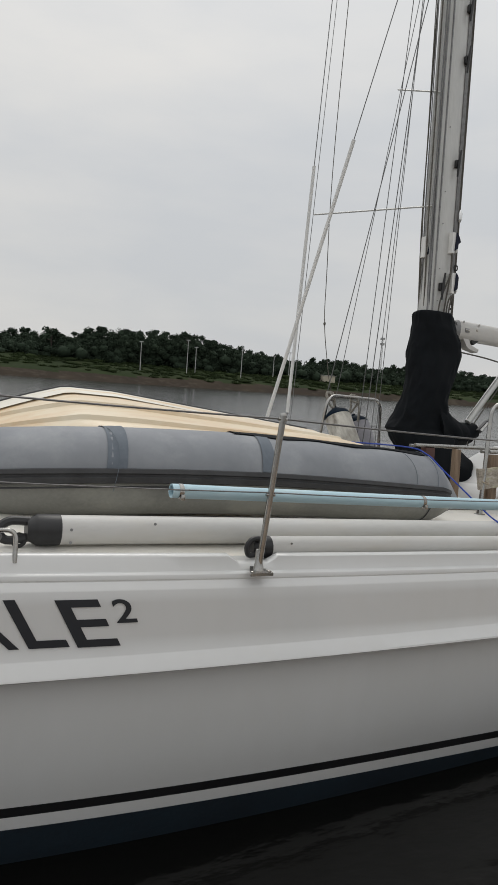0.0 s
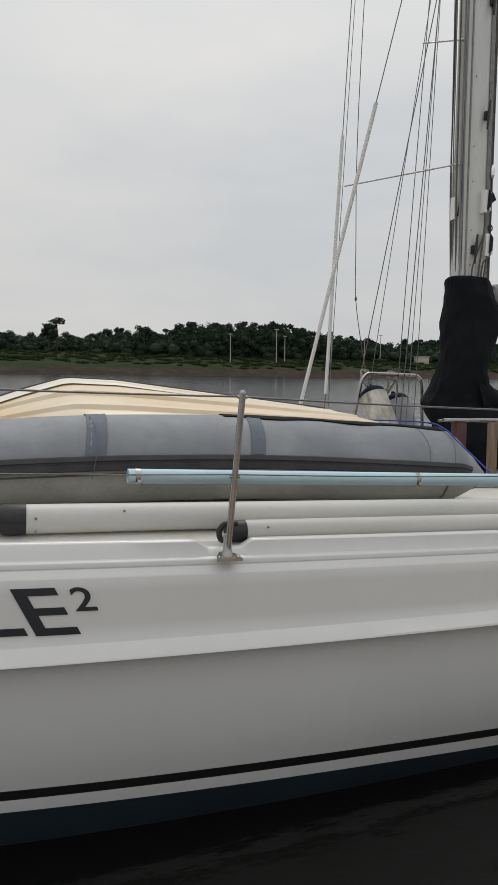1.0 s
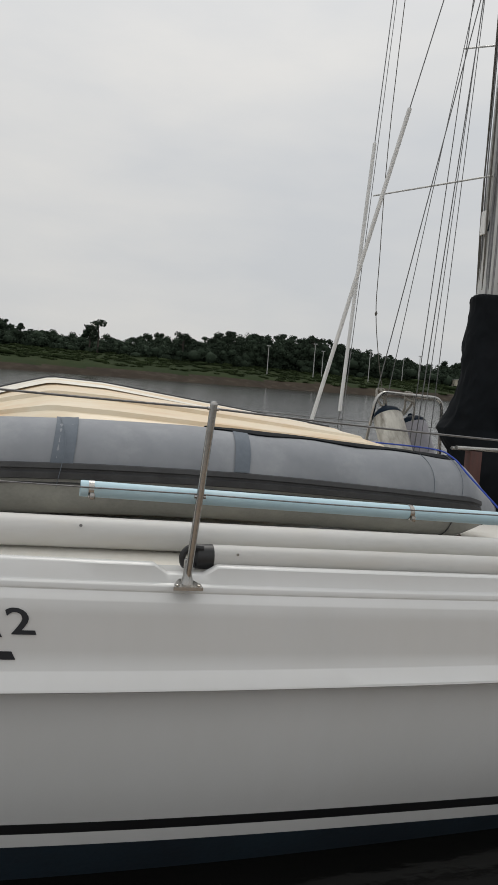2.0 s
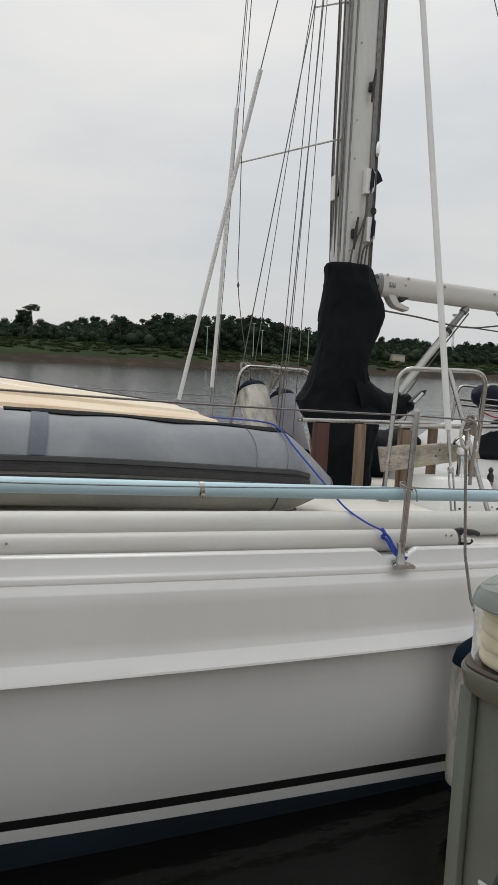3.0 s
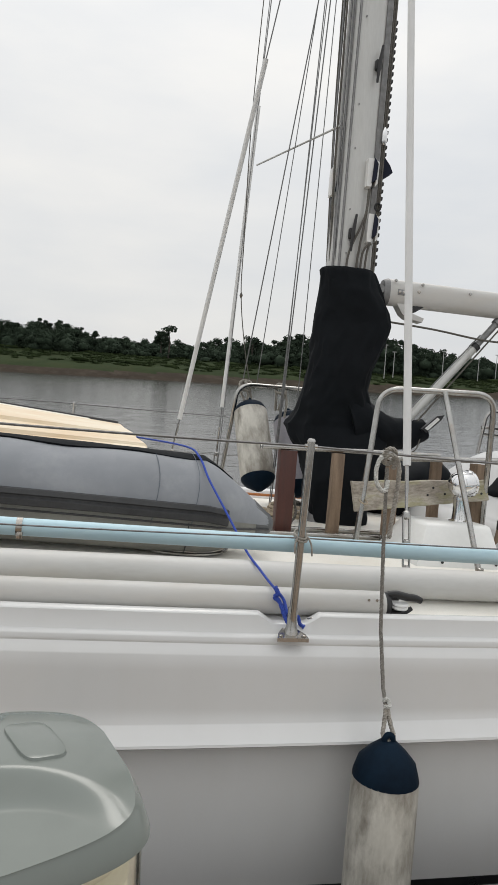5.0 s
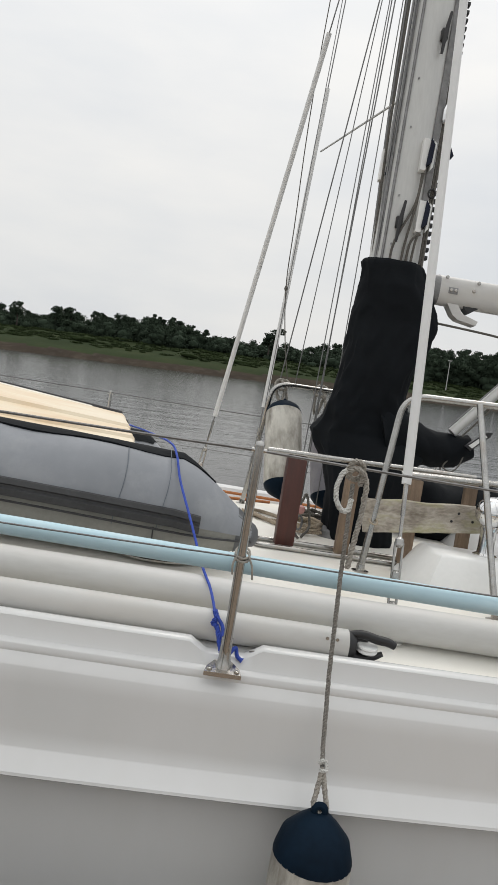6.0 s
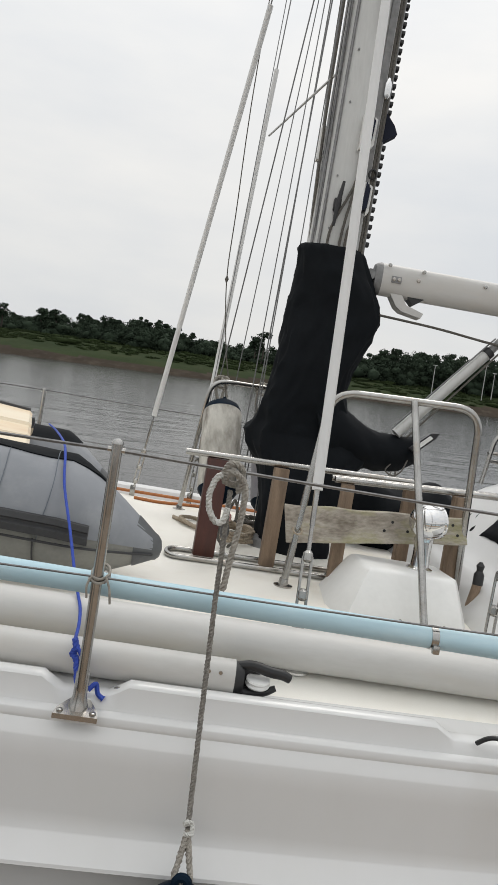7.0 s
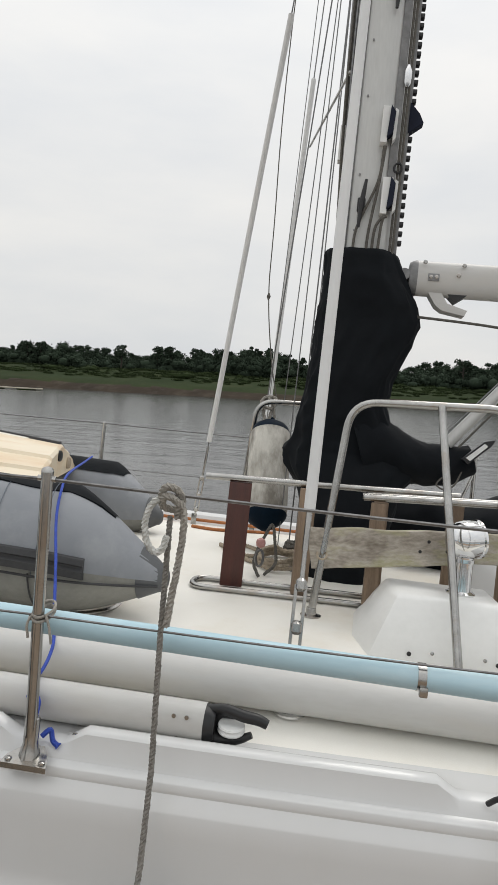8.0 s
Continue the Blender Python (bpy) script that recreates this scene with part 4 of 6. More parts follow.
for x0, x1, zt in ((-0.045, 0.045, 3.32), (0.01, 0.05, 3.32), (0.06, 0.085, 3.01), (0.035, 0.08, 3.01)):
    part("halyard", Geo().tube(smooth_path([(MX + x0, MY - 0.098, 2.80), (MX + x0 + 0.004, MY - 0.112, 2.95), (MX + x1 - 0.012, MY - 0.118, (zt + 2.9) / 2 + 0.05), (MX + x1, MY - 0.112, zt)], 5), 0.0065, 6), ROPE_DARK, mast, "grey halyard tail")
for x0 in (0.115, 0.128):
    part("halyard", Geo().tube([(MX + x0, MY - 0.075, 2.82), (MX + x0, MY - 0.08, 5), (MX + x0 - 0.02, MY - 0.06, 12)], 0.006, 6), ROPE_DARK, mast)
part("shackle_block", Geo().lathe((MX + 0.115, MY - 0.095, 3.64), [(0.006, -0.05), (0.016, -0.03), (0.018, 0.02), (0.006, 0.05)], 10), CHROME, mast)

# cloth cover round the mast foot
rows = [(2.868, 3.582, 3.895, 0.112, 0.0), (2.855, 3.576, 3.905, 0.122, 0.0), (2.74, 3.572, 3.95, 0.13, 0.0), (2.64, 3.57, 4.01, 0.138, 0.01), (2.56, 3.568, 4.03, 0.142, 0.02), (2.44, 3.562, 3.985, 0.142, 0.01), (2.30, 3.552, 3.935, 0.14, 0.0),
        (2.18, 3.545, 3.915, 0.15, 0.02), (2.08, 3.52, 3.95, 0.165, 0.05), (2.0, 3.495, 4.02, 0.18, 0.08), (1.95, 3.470, 4.09, 0.185, 0.09), (1.88, 3.50, 4.09, 0.18, 0.06), (1.80, 3.555, 4.03, 0.175, 0.03), (1.65, 3.585, 3.98, 0.175, 0.0), (1.5, 3.595, 3.965, 0.18, 0.0), (1.385, 3.605, 3.96, 0.185, 0.0), (1.36, 3.61, 3.955, 0.18, 0.0)]
g, rings = Geo(), []
for a, b in zip(rows, rows[1:]):
    for s in range(6):
        z, x0, x1, w, back = [p + (q - p) * s / 6 for p, q in zip(a, b)]
        ring = []
        for i in range(110):
            t = 2 * math.pi * i / 110
            c, q = math.cos(t), math.sin(t)
            fold = 0.16 * (0.22 - abs(noise.noise(Vector((c * 1.7 + z * 1.6, q * 1.7, z * 4.2))))) + 0.12 * (0.2 - abs(noise.noise(Vector((c * 3.2 - z * 2.4, q * 3.2 + 7, z * 7)))))
            sag = 0.035 * abs(math.sin(7.5 * z + 2.2 * c + 1.4 * noise.noise(Vector((c * 2, q * 2, z * 2))))) ** 2
            d = max(0.97, 1 + 0.05 * noise.noise(Vector((c * 2.2, q * 2.2, z * 5))) + fold) + (sag if z < 2.75 else 0)
            ring.append(((x0 + x1) / 2 + (x1 - x0) / 2 * d * math.copysign(abs(c) ** 0.8, c), MY + back + w * d * math.copysign(abs(q) ** 0.85, q), z))
        rings.append(ring)
g.rings(rings)
cover = thing("mast_cover", (MX, MY, deck_z(MY)), "wrinkled black canvas cover wrapped round the mast foot", "mast cover")
part("cloth", g, CANVAS, cover)
g, rings = Geo(), []
path = smooth_path([(3.80, MY + 0.02, 2.02), (3.98, MY + 0.03, 1.985), (4.10, MY + 0.04, 1.95), (4.22, MY + 0.05, 1.955), (4.33, MY + 0.06, 1.985)], 6)
for i, p in enumerate(path):
    u = i / (len(path) - 1)
    hgt, w = 0.20 - 0.135 * u ** 0.6, 0.15 - 0.085 * u
    ring = []
    for t in [2 * math.pi * j / 32 for j in range(32)]:
        d = 1 + 0.14 * noise.noise(Vector((u * 6, t, 2))) + 0.14 * (0.2 - abs(noise.noise(Vector((u * 9, math.cos(t) * 2, math.sin(t) * 2)))))
        ring.append(p + Vector((-0.35 * hgt * math.sin(t), w * d * math.cos(t), hgt * d * math.sin(t))))
    rings.append(ring)
g.rings(rings)
part("sleeve", g, CANVAS, cover, "black canvas sleeve round the vang end")
part("tie_cord", Geo().tube(smooth_path([(4.20, MY - 0.02, 1.90), (4.17, MY - 0.04, 1.86), (4.21, MY - 0.05, 1.84), (4.25, MY - 0.04, 1.87), (4.28, MY - 0.01, 1.93)], 5), 0.004, 5), ROPE_DARK, cover)

boom = thing("boom", (4.0, MY, 2.745), "white painted boom hinged to the mast", "boom")
def boom_ring(x, k=1.0):
    z = 2.778 + 0.006 * (x - 3.97)
    return [(x, MY + 0.055 * k * math.copysign(abs(math.cos(t)) ** 0.8, math.cos(t)), z + 0.078 * k * math.copysign(abs(math.sin(t)) ** 0.8, math.sin(t))) for t in [2 * math.pi * i / 28 for i in range(28)]]


part("spar", Geo().rings([boom_ring(x) for x in (3.985, 4.4, 5, 6, 7, 8.2)]), SPAR, boom)
part("end_cap", Geo().rings([boom_ring(3.955, 0.62), boom_ring(3.958, 0.86), boom_ring(3.97, 0.96), boom_ring(3.984, 1.02), boom_ring(3.992, 1.02)]), ALU_DARK, boom, "grey cast end cap")
part("gooseneck", Geo().tube([(3.86, MY, 2.785), (3.96, MY, 2.785)], 0.022, 10), ALU_DARK, boom)
part("toggle", Geo().lathe((3.935, MY - 0.045, 2.785), [(0.026, 0), (0.026, 0.09)], 14, (0, 1, 0)), ALU_DARK, boom)
part("side_plate", Geo().box((4.062, MY - 0.056, 2.775), (0.05, 0.006, 0.034), 0.003), ALU_DARK, boom, "small bolted grey plate")
for dx in (-0.012, 0.012):
    part("bolt", Geo().lathe((4.062 + dx, MY - 0.058, 2.775), [(0.009, 0), (0.009, 0.004), (0.005, 0.007)], 10, (0, -1, 0)), STEEL, boom)
for x, z in ((4.02, 2.84), (4.17, 2.79), (4.19, 2.835), (4.5, 2.82), (4.95, 2.82)):
    part("bolt", Geo().lathe((x, MY - 0.054, z), [(0.010, 0), (0.010, 0.004), (0.006, 0.007)], 10, (0, -1, 0)), STEEL, boom)
part("rope_guide", Geo().outline([(4.04, MY - 0.035, 2.722), (4.10, MY - 0.035, 2.722), (4.135, MY - 0.035, 2.668), (4.225, MY - 0.035, 2.642), (4.215, MY - 0.035, 2.618), (4.115, MY - 0.035, 2.635), (4.085, MY - 0.035, 2.655)], (0, 0.07, 0)), SPAR, boom, "angled pale rope guide")
# the opening's shade, put in as a solid black wedge
part("opening_shade", Geo().outline([(4.12, MY - 0.032, 2.722), (4.235, MY - 0.032, 2.722), (4.17, MY - 0.032, 2.675)], (0, 0.064, 0)), BLACK_PL, boom, "black wedge standing in for the shaded opening under the boom")
vang = thing("boom_vang", (4.2, 4.0, 2.03), "silver rod vang slanting between boom and mast", "boom vang")
a, b = Vector((4.74, MY, 2.70)), Vector((4.205, MY + 0.01, 2.045))
part("outer_tube", Geo().tube([b, b.lerp(a, 0.72)], 0.027, 16), ALU, vang)
part("collar", Geo().tube([b.lerp(a, 0.70), b.lerp(a, 0.735)], 0.032, 16), BLACK_PL, vang)
part("inner_rod", Geo().tube([b.lerp(a, 0.73), b.lerp(a, 0.97)], 0.021, 16), ALU_DARK, vang)
part("head_fitting", Geo().tube([b.lerp(a, 0.95), a], 0.03, 10), ALU_DARK, vang)
part("vang_line", Geo().tube([b + Vector((0.05, -0.02, -0.01)), a + Vector((0.01, -0.02, -0.04))], 0.005, 6), ROPE_DARK, vang)
part("vang_line", Geo().tube([b + Vector((-0.025, -0.02, 0.03)), b.lerp(a, 0.8) + Vector((-0.025, -0.02, 0.02))], 0.004, 6), WIRE, vang)
blk = part("block", Geo().outline([(4.265, MY - 0.06, 1.985), (4.295, MY - 0.06, 1.965), (4.385, MY - 0.06, 2.05), (4.40, MY - 0.06, 2.08), (4.355, MY - 0.06, 2.07)], (0, 0.03, 0)), BLACK_PL, vang, "black vang block with white cheek")
part("cheek", Geo().outline([(4.28, MY - 0.066, 1.99), (4.30, MY - 0.066, 1.98), (4.37, MY - 0.066, 2.05), (4.355, MY - 0.066, 2.06)], (0, 0.006, 0)), WHITE, blk)
wire("reefing_line", smooth_path([(3.98, 4.05, 2.60), (4.3, 4.05, 2.585), (4.72, 4.05, 2.555), (5.1, 4.05, 2.61), (5.8, 4.06, 2.72)], 5), 0.006, ROPE_DARK, "grey reefing line slung under the boom", "line", "lines under the boom")
wire("reefing_line", smooth_path([(4.72, 4.05, 2.56), (5.2, 4.05, 2.555), (5.9, 4.05, 2.57)], 5), 0.005, ROPE_DARK, "grey reefing line slung under the boom", "line", "lines under the boom")
tb = thing("tackle_block", (5.17, 4.070, 2.42), "white twin-cheek block with yellow sheave under the boom", "block")
part("bail", Geo().tube(smooth_path([(5.02, 4.080, 2.70), (5.10, 4.070, 2.60), (5.165, 4.070, 2.525), (5.20, 4.070, 2.60), (5.17, 4.080, 2.69)], 5), 0.006, 6), WIRE, tb)
for y in (4.035, 4.095):
    part("cheek", Geo().outline([(5.15, y, 2.50), (5.19, y, 2.50), (5.235, y, 2.37), (5.21, y, 2.335), (5.15, y, 2.335), (5.11, y, 2.375)], (0, 0.008, 0)), GALV, tb)
part("sheave", Geo().lathe((5.20, 4.043, 2.40), [(0.05, 0), (0.04, 0.025), (0.05, 0.05)], 18, (0, 1, 0)), YELLOW, tb, "yellow plastic sheave")
tb = thing("tackle_block", (5.58, 4.070, 2.40), "dark double block hanging under the boom", "block")
part("strap", Geo().tube([(5.57, 4.080, 2.70), (5.575, 4.070, 2.56)], 0.008, 6), WIRE, tb)
part("body", Geo().box((5.58, 4.070, 2.45), (0.05, 0.05, 0.22), 0.015), ALU_DARK, tb)
part("fall", Geo().tube([(5.58, 4.070, 2.35), (5.45, 4.020, 1.9)], 0.006, 6), ROPE_DARK, tb)


def shroud(foot, top, cover_from, cover_to, r_cover, label, wire_r=0.0042):
    foot, top = Vector(foot), Vector(top)
    d = (top - foot).normalized()
    at = lambda z: foot + d * ((z - foot.z) / d.z)
    e = thing("shroud", foot, label, "shroud", "mast shrouds")
    z0 = foot.z
    part("chainplate", Geo().box(foot + Vector((0, 0, 0.03)), (0.035, 0.008, 0.08), 0.003), STEEL, e)
    body = part("turnbuckle", Geo().tube([at(z0 + 0.06), at(z0 + 0.10)], 0.006, 8), STEEL, e, "stainless turnbuckle")
    for dx in (-0.013, 0.013):
        part("side_bar", Geo().tube([at(z0 + 0.10) + Vector((dx, 0, 0)), at(z0 + 0.31) + Vector((dx, 0, 0))], 0.0048, 8), STEEL, body)
    for z in (0.10, 0.20, 0.31):
        part("boss", Geo().tube([at(z0 + z - 0.018), at(z0 + z - 0.010), at(z0 + z + 0.010), at(z0 + z + 0.018)], [0.007, 0.0155, 0.0155, 0.007], 10), STEEL, body)
    part("screw", Geo().tube([at(z0 + 0.31), at(z0 + 0.40)], 0.0065, 8), STEEL, e)
    part("swage", Geo().tube([at(z0 + 0.40), at(z0 + 0.52)], 0.0085, 8), STEEL, e)
    part("wire", Geo().tube([at(z0 + 0.5), top], wire_r, 6), WIRE, e)
    if cover_to:
        part("cover_tube", Geo().tube([at(cover_from), at(cover_to)], r_cover, 12), COVER_TUBE, e, "white plastic cover tube")
    return e


shroud((3.640, 2.705, deck_z(2.72)), (3.66, 3.91, 7.4), 1.80, 5.2, 0.0165, "wire shroud in a white plastic cover tube")
shroud((4.312, 2.83, deck_z(2.83)), (4.00, 2.86, 8.2), 1.86, 5.4, 0.015, "wire shroud in a white plastic cover tube")
shroud((4.262, 2.85, deck_z(2.85)), (4.54, 3.14, 8.0), 0, 0, 0.015, "bare wire shroud with a turnbuckle")
shroud((2.853, 5.335, deck_z(5.3)), (3.556, 4.03, 6.72), 1.93, 4.30, 0.0165, "wire shroud in a white plastic cover tube")
shroud((3.235, 5.40, deck_z(5.3)), (3.50, 5.33, 9.0), 2.05, 4.352, 0.016, "wire shroud in a white plastic cover tube")
for name, a, b, r in RIG:
    wire(name, [a, b], r, WIRE, "thin dark rigging wire", "rigging wire", "thin rigging wires")
wire("spreader_strut", [(3.60, 4.03, 3.675), (3.36, 5.345, 3.90)], 0.0065, ALU, "thin pale strut reaching out to the shroud", "strut", "thin struts")
wire("spreader_strut", [(3.60, 4.03, 4.56), (3.60, 4.55, 4.80)], 0.0065, ALU, "thin pale strut reaching out to the rigging", "strut", "thin struts")
slack = smooth_path([(3.30, 4.87, 7.2), (3.22, 4.87, 4.4), (3.235, 4.87, 3.2), (3.246, 4.865, 2.81), (3.30, 4.85, 2.45), (3.36, 4.85, 2.2)], 6)
single("flag_halyard", Geo().tube(slack, 0.0035, 5).lathe((3.246, 4.865, 2.81), [(0.004, -0.02), (0.012, 0), (0.004, 0.02)], 8), ROPE_DARK, "slack thin flag halyard with a small knot", "line", "thin rigging wires")

# ---- spars and pipe stowed along the side deck ----
pole = thing("spinnaker_pole", (0.6, 2.68, deck_z(2.68)), "long white pole with black end fitting lying on deck", "pole", "poles stowed on deck")
part("tube", Geo().tube([(0.592, 2.68, 1.352), (7.5, 2.68, 1.352)], 0.0585, 24), SPAR, pole)
fit_ = part("end_fitting", Geo().tube([(0.50, 2.68, 1.352), (0.53, 2.68, 1.352), (0.54, 2.68, 1.352), (0.625, 2.68, 1.352)], [0.04, 0.055, 0.061, 0.061], 20), BLACK_PL, pole, "black plastic end fitting")
part("jaw", Geo().tube(smooth_path([(0.53, 2.68, 1.382), (0.44, 2.68, 1.385), (0.40, 2.68, 1.35), (0.43, 2.68, 1.312), (0.52, 2.68, 1.325)], 5), [0.018] * 21, 8), BLACK_PL, fit_)
part("eye", Geo().tube([(0.475 + 0.022 * math.cos(w), 2.675, 1.312 + 0.022 * math.sin(w)) for w in [6.28 * i / 12 for i in range(12)]], 0.009, 6, loop=True), BLACK_PL, fit_)
for x, z in ((0.66, 1.36), (0.66, 1.31), (1.0, 1.385)):
    part("rivet", Geo().lathe((x, 2.68 - 0.057, z), [(0.006, 0), (0.006, 0.003)], 8, (0, -1, 0)), ALU_DARK, pole)
pole = thing("spinnaker_pole", (1.5, 2.5, deck_z(2.5)), "slim white pole with black forked ends lying on deck", "pole", "poles stowed on deck")
part("tube", Geo().tube([(1.468, 2.505, 1.309), (3.458, 2.50, 1.311)], 0.046, 24), SPAR, pole)
for x, z, s in ((3.39, 1.335, 1), (3.42, 1.335, 1), (3.40, 1.285, 1), (1.56, 1.33, 1)):
    part("rivet", Geo().lathe((x, 2.458, z), [(0.005, 0), (0.005, 0.003)], 8, (0, -1, 0)), STEEL, pole)
f2 = part("fork", Geo().tube([(3.452, 2.50, 1.311), (3.462, 2.50, 1.311), (3.482, 2.50, 1.311)], [0.0455, 0.044, 0.034], 18), BLACK_PL, pole, "black forked end with a white roller")
part("prong", Geo().tube(smooth_path([(3.46, 2.50, 1.343), (3.50, 2.498, 1.350), (3.545, 2.495, 1.342), (3.58, 2.495, 1.338), (3.602, 2.495, 1.330)], 5), [0.011 + 0.003 * math.sin(i * 0.15) for i in range(21)], 10), BLACK_PL, f2)
part("prong", Geo().tube(smooth_path([(3.46, 2.50, 1.282), (3.50, 2.496, 1.280), (3.54, 2.494, 1.288), (3.568, 2.494, 1.302)], 5), [0.017 - 0.0006 * i for i in range(16)], 10), BLACK_PL, f2)
part("back_web", Geo().box((3.492, 2.518, 1.312), (0.07, 0.014, 0.062), 0.005), BLACK_PL, f2)
part("roller", Geo().lathe((3.520, 2.495, 1.303), [(0.030, 0), (0.032, 0.004), (0.027, 0.009), (0.032, 0.015), (0.030, 0.019)], 24, (0, -0.15, 1)), WHITE, f2)
f3 = part("fork", Geo().tube([(1.393, 2.505, 1.309), (1.413, 2.505, 1.309), (1.473, 2.505, 1.309)], [0.025, 0.044, 0.0475], 18), BLACK_PL, pole, "black forked end")
part("jaw", Geo().tube(smooth_path([(1.433, 2.48, 1.345), (1.383, 2.48, 1.345), (1.358, 2.48, 1.315), (1.368, 2.48, 1.28), (1.403, 2.48, 1.285)], 5), 0.012, 8), BLACK_PL, f3)

pipe = thing("plastic_pipe", (0.97, 2.4, 1.545), "long pale blue plastic pipe clamped along the stanchions", "pipe")
P0, P1 = Vector((0.972, 2.405, 1.543)), Vector((5.6, 2.412, 1.500))
ax = (P1 - P0).normalized()
g = Geo()
g.rings([[P0 + ax * d + Vector((0, r * math.cos(t), r * math.sin(t))) for t in [2 * math.pi * i / 24 for i in range(24)]] for d, r in ((0.10, 0.023), (0.0, 0.023), (0.0, 0.0275), (1.5, 0.0275), (3.0, 0.0275), ((P1 - P0).length, 0.0275))], caps=False)
part("tube", g, BLUE_PIPE, pipe)
for d in (0.035, 1.252, 2.945):
    c = P0 + ax * d
    cl = part("hose_clamp", Geo().rings([[c + ax * s + Vector((0, r * math.cos(t), r * math.sin(t))) for t in [2 * math.pi * i / 24 for i in range(24)]] for s, r in ((-0.009, 0.0275), (-0.009, 0.0295), (0.009, 0.0295), (0.009, 0.0275))], caps=False), STEEL, pipe, "rusty stainless hose clamp")
    part("clamp_screw", Geo().box(c + Vector((0.004, -0.026, -0.022)), (0.018, 0.014, 0.022), 0.003), STEEL, cl)
for x, y, z in ((3.103, 2.37, 1.53),):
    g = Geo()
    for dz in (-0.006, 0.004):
        g.tube([(x - 0.004 + 0.020 * math.cos(w), y - 0.008 + 0.036 * math.sin(w), z + 0.03 + dz + 0.01 * math.sin(w)) for w in [6.28 * i / 16 for i in range(16)]], 0.0032, 6, loop=True)
    g.tube(smooth_path([(x + 0.012, y - 0.038, z + 0.03), (x + 0.024, y - 0.042, z + 0.005), (x + 0.03, y - 0.038, z - 0.03)], 4), 0.003, 6)
    g.tube(smooth_path([(x - 0.018, y - 0.03, z + 0.03), (x - 0.028, y - 0.036, z + 0.005), (x - 0.025, y - 0.032, z - 0.025)], 4), 0.003, 6)
    single("pipe_lashing", g, ROPE, "short grey cord lashing a pipe to a stanchion", "lashing", "cord lashings")

# ---- the inverted inflatable dinghy ----
dinghy = thing("dinghy", (1.6, 3.86, 1.34), "upturned grey inflatable dinghy with cream hull on the foredeck", "dinghy")
DY = 3.86
near = smooth_path([(2.86, 3.145, 1.545), (2.3, 3.135, 1.565), (1.7, 3.125, 1.578), (1.15, 3.14, 1.570), (0.75, 3.20, 1.548), (0.42, 3.34, 1.515), (0.18, 3.56, 1.485), (0.10, DY, 1.475)], 8)
far_t = [Vector((p.x - 0.33 * min(1, max(0, (p.x - 0.1) / 2)), 2 * DY - p.y, p.z + 0.01)) for p in reversed(near)]
path = near + far_t[1:]
R = 0.213
TIP_N, TIP_F = Vector((3.165, 3.165, 1.485)), Vector((2.80, 4.55, 1.505))
cone_n = [(path[0].lerp(TIP_N, u), R * (1 - 0.78 * u ** 1.2)) for u in (1.0, 0.88, 0.75, 0.6, 0.45, 0.3, 0.15)]
cone_f = [(path[-1].lerp(TIP_F, u), R * (1 - 0.78 * u ** 1.2)) for u in (0.15, 0.3, 0.45, 0.6, 0.75, 0.88, 1.0)]
sweep = cone_n + [(p, R) for p in path] + cone_f
up, low, seam, outs = [], [], [], []
for i, (p, rad) in enumerate(sweep):
    a, b = sweep[max(0, i - 1)][0], sweep[min(len(sweep) - 1, i + 1)][0]
    d = (b - a).normalized()
    out = Vector((d.y, -d.x, 0)).normalized()
    if out.dot(p - Vector((max(0.9, min(p.x, 2.5)), DY, p.z))) < 0:
        out = -out
    lump = lambda t: 1 + 0.010 * noise.noise(Vector((p.x * 4, p.y * 4, t * 2))) + 0.006 * noise.noise(Vector((p.x * 11, p.y * 9, t * 4)))
    ring = lambda a0, a1, n, k=1.0: [p + k * rad * lump(t) * (math.cos(t) * out + math.sin(t) * Vector((0, 0, 1))) for t in [a0 + (a1 - a0) * j / n for j in range(n + 1)]]
    up.append(ring(radians(-6), radians(200), 22))
    low.append(ring(radians(200), radians(356), 14, 0.975))
    outs.append(out)
    seam.append((p + rad * 1.012 * out - Vector((0, 0, 0.012)), rad))
part("tube_upper", Geo().rings(up, closed=False), TUBE_GREY, dinghy, "scuffed grey buoyancy tube")
part("tube_lower", Geo().rings(low, closed=False), TUBE_OLIVE, dinghy, "dusty olive tube underside")
STRAKE = ((-0.012, -0.042), (0.012, -0.037), (0.017, -0.014), (0.008, -0.007), (0.008, 0.000), (0.017, 0.006), (0.012, 0.024), (-0.012, 0.028))
part("rubbing_strake", Geo().rings([[p + o * a + Vector((0, 0, h + 0.012)) for a, h in STRAKE] for (p, rad), o in zip(seam, outs) if rad > 0.165]), TUBE_DARK, dinghy, "dark ribbed rubber rubbing strake")
part("lacing_seam", Geo().tube([p + Vector((0, 0.0, -0.045 * rad / 0.213)) for p, rad in seam], 0.0045, 6), TUBE_DARK, dinghy)
for start, tip in ((path[0], TIP_N), (path[-1], TIP_F)):
    o = Vector((0, -1, 0)) if tip is TIP_N else Vector((0, 1, 0))
    d = (tip - start).normalized()
    rad = lambda u: R * (1 - 0.78 * u ** 1.2)
    prof = [(start.lerp(tip, u), rad(u) * k) for u, k in ((0.80, 0.99), (0.80, 1.035), (0.90, 1.04), (1.0, 1.05))] + [(tip + d * 0.014, rad(1) * 0.92), (tip + d * 0.027, rad(1) * 0.6), (tip + d * 0.032, rad(1) * 0.1)]
    part("cone_tip", Geo().rings([[p + r * (math.cos(t) * o + math.sin(t) * Vector((0, 0, 1))) for t in [2 * math.pi * j / 24 for j in range(24)]] for p, r in prof]), TUBE_TIP, dinghy, "darker grey rubber end cap")


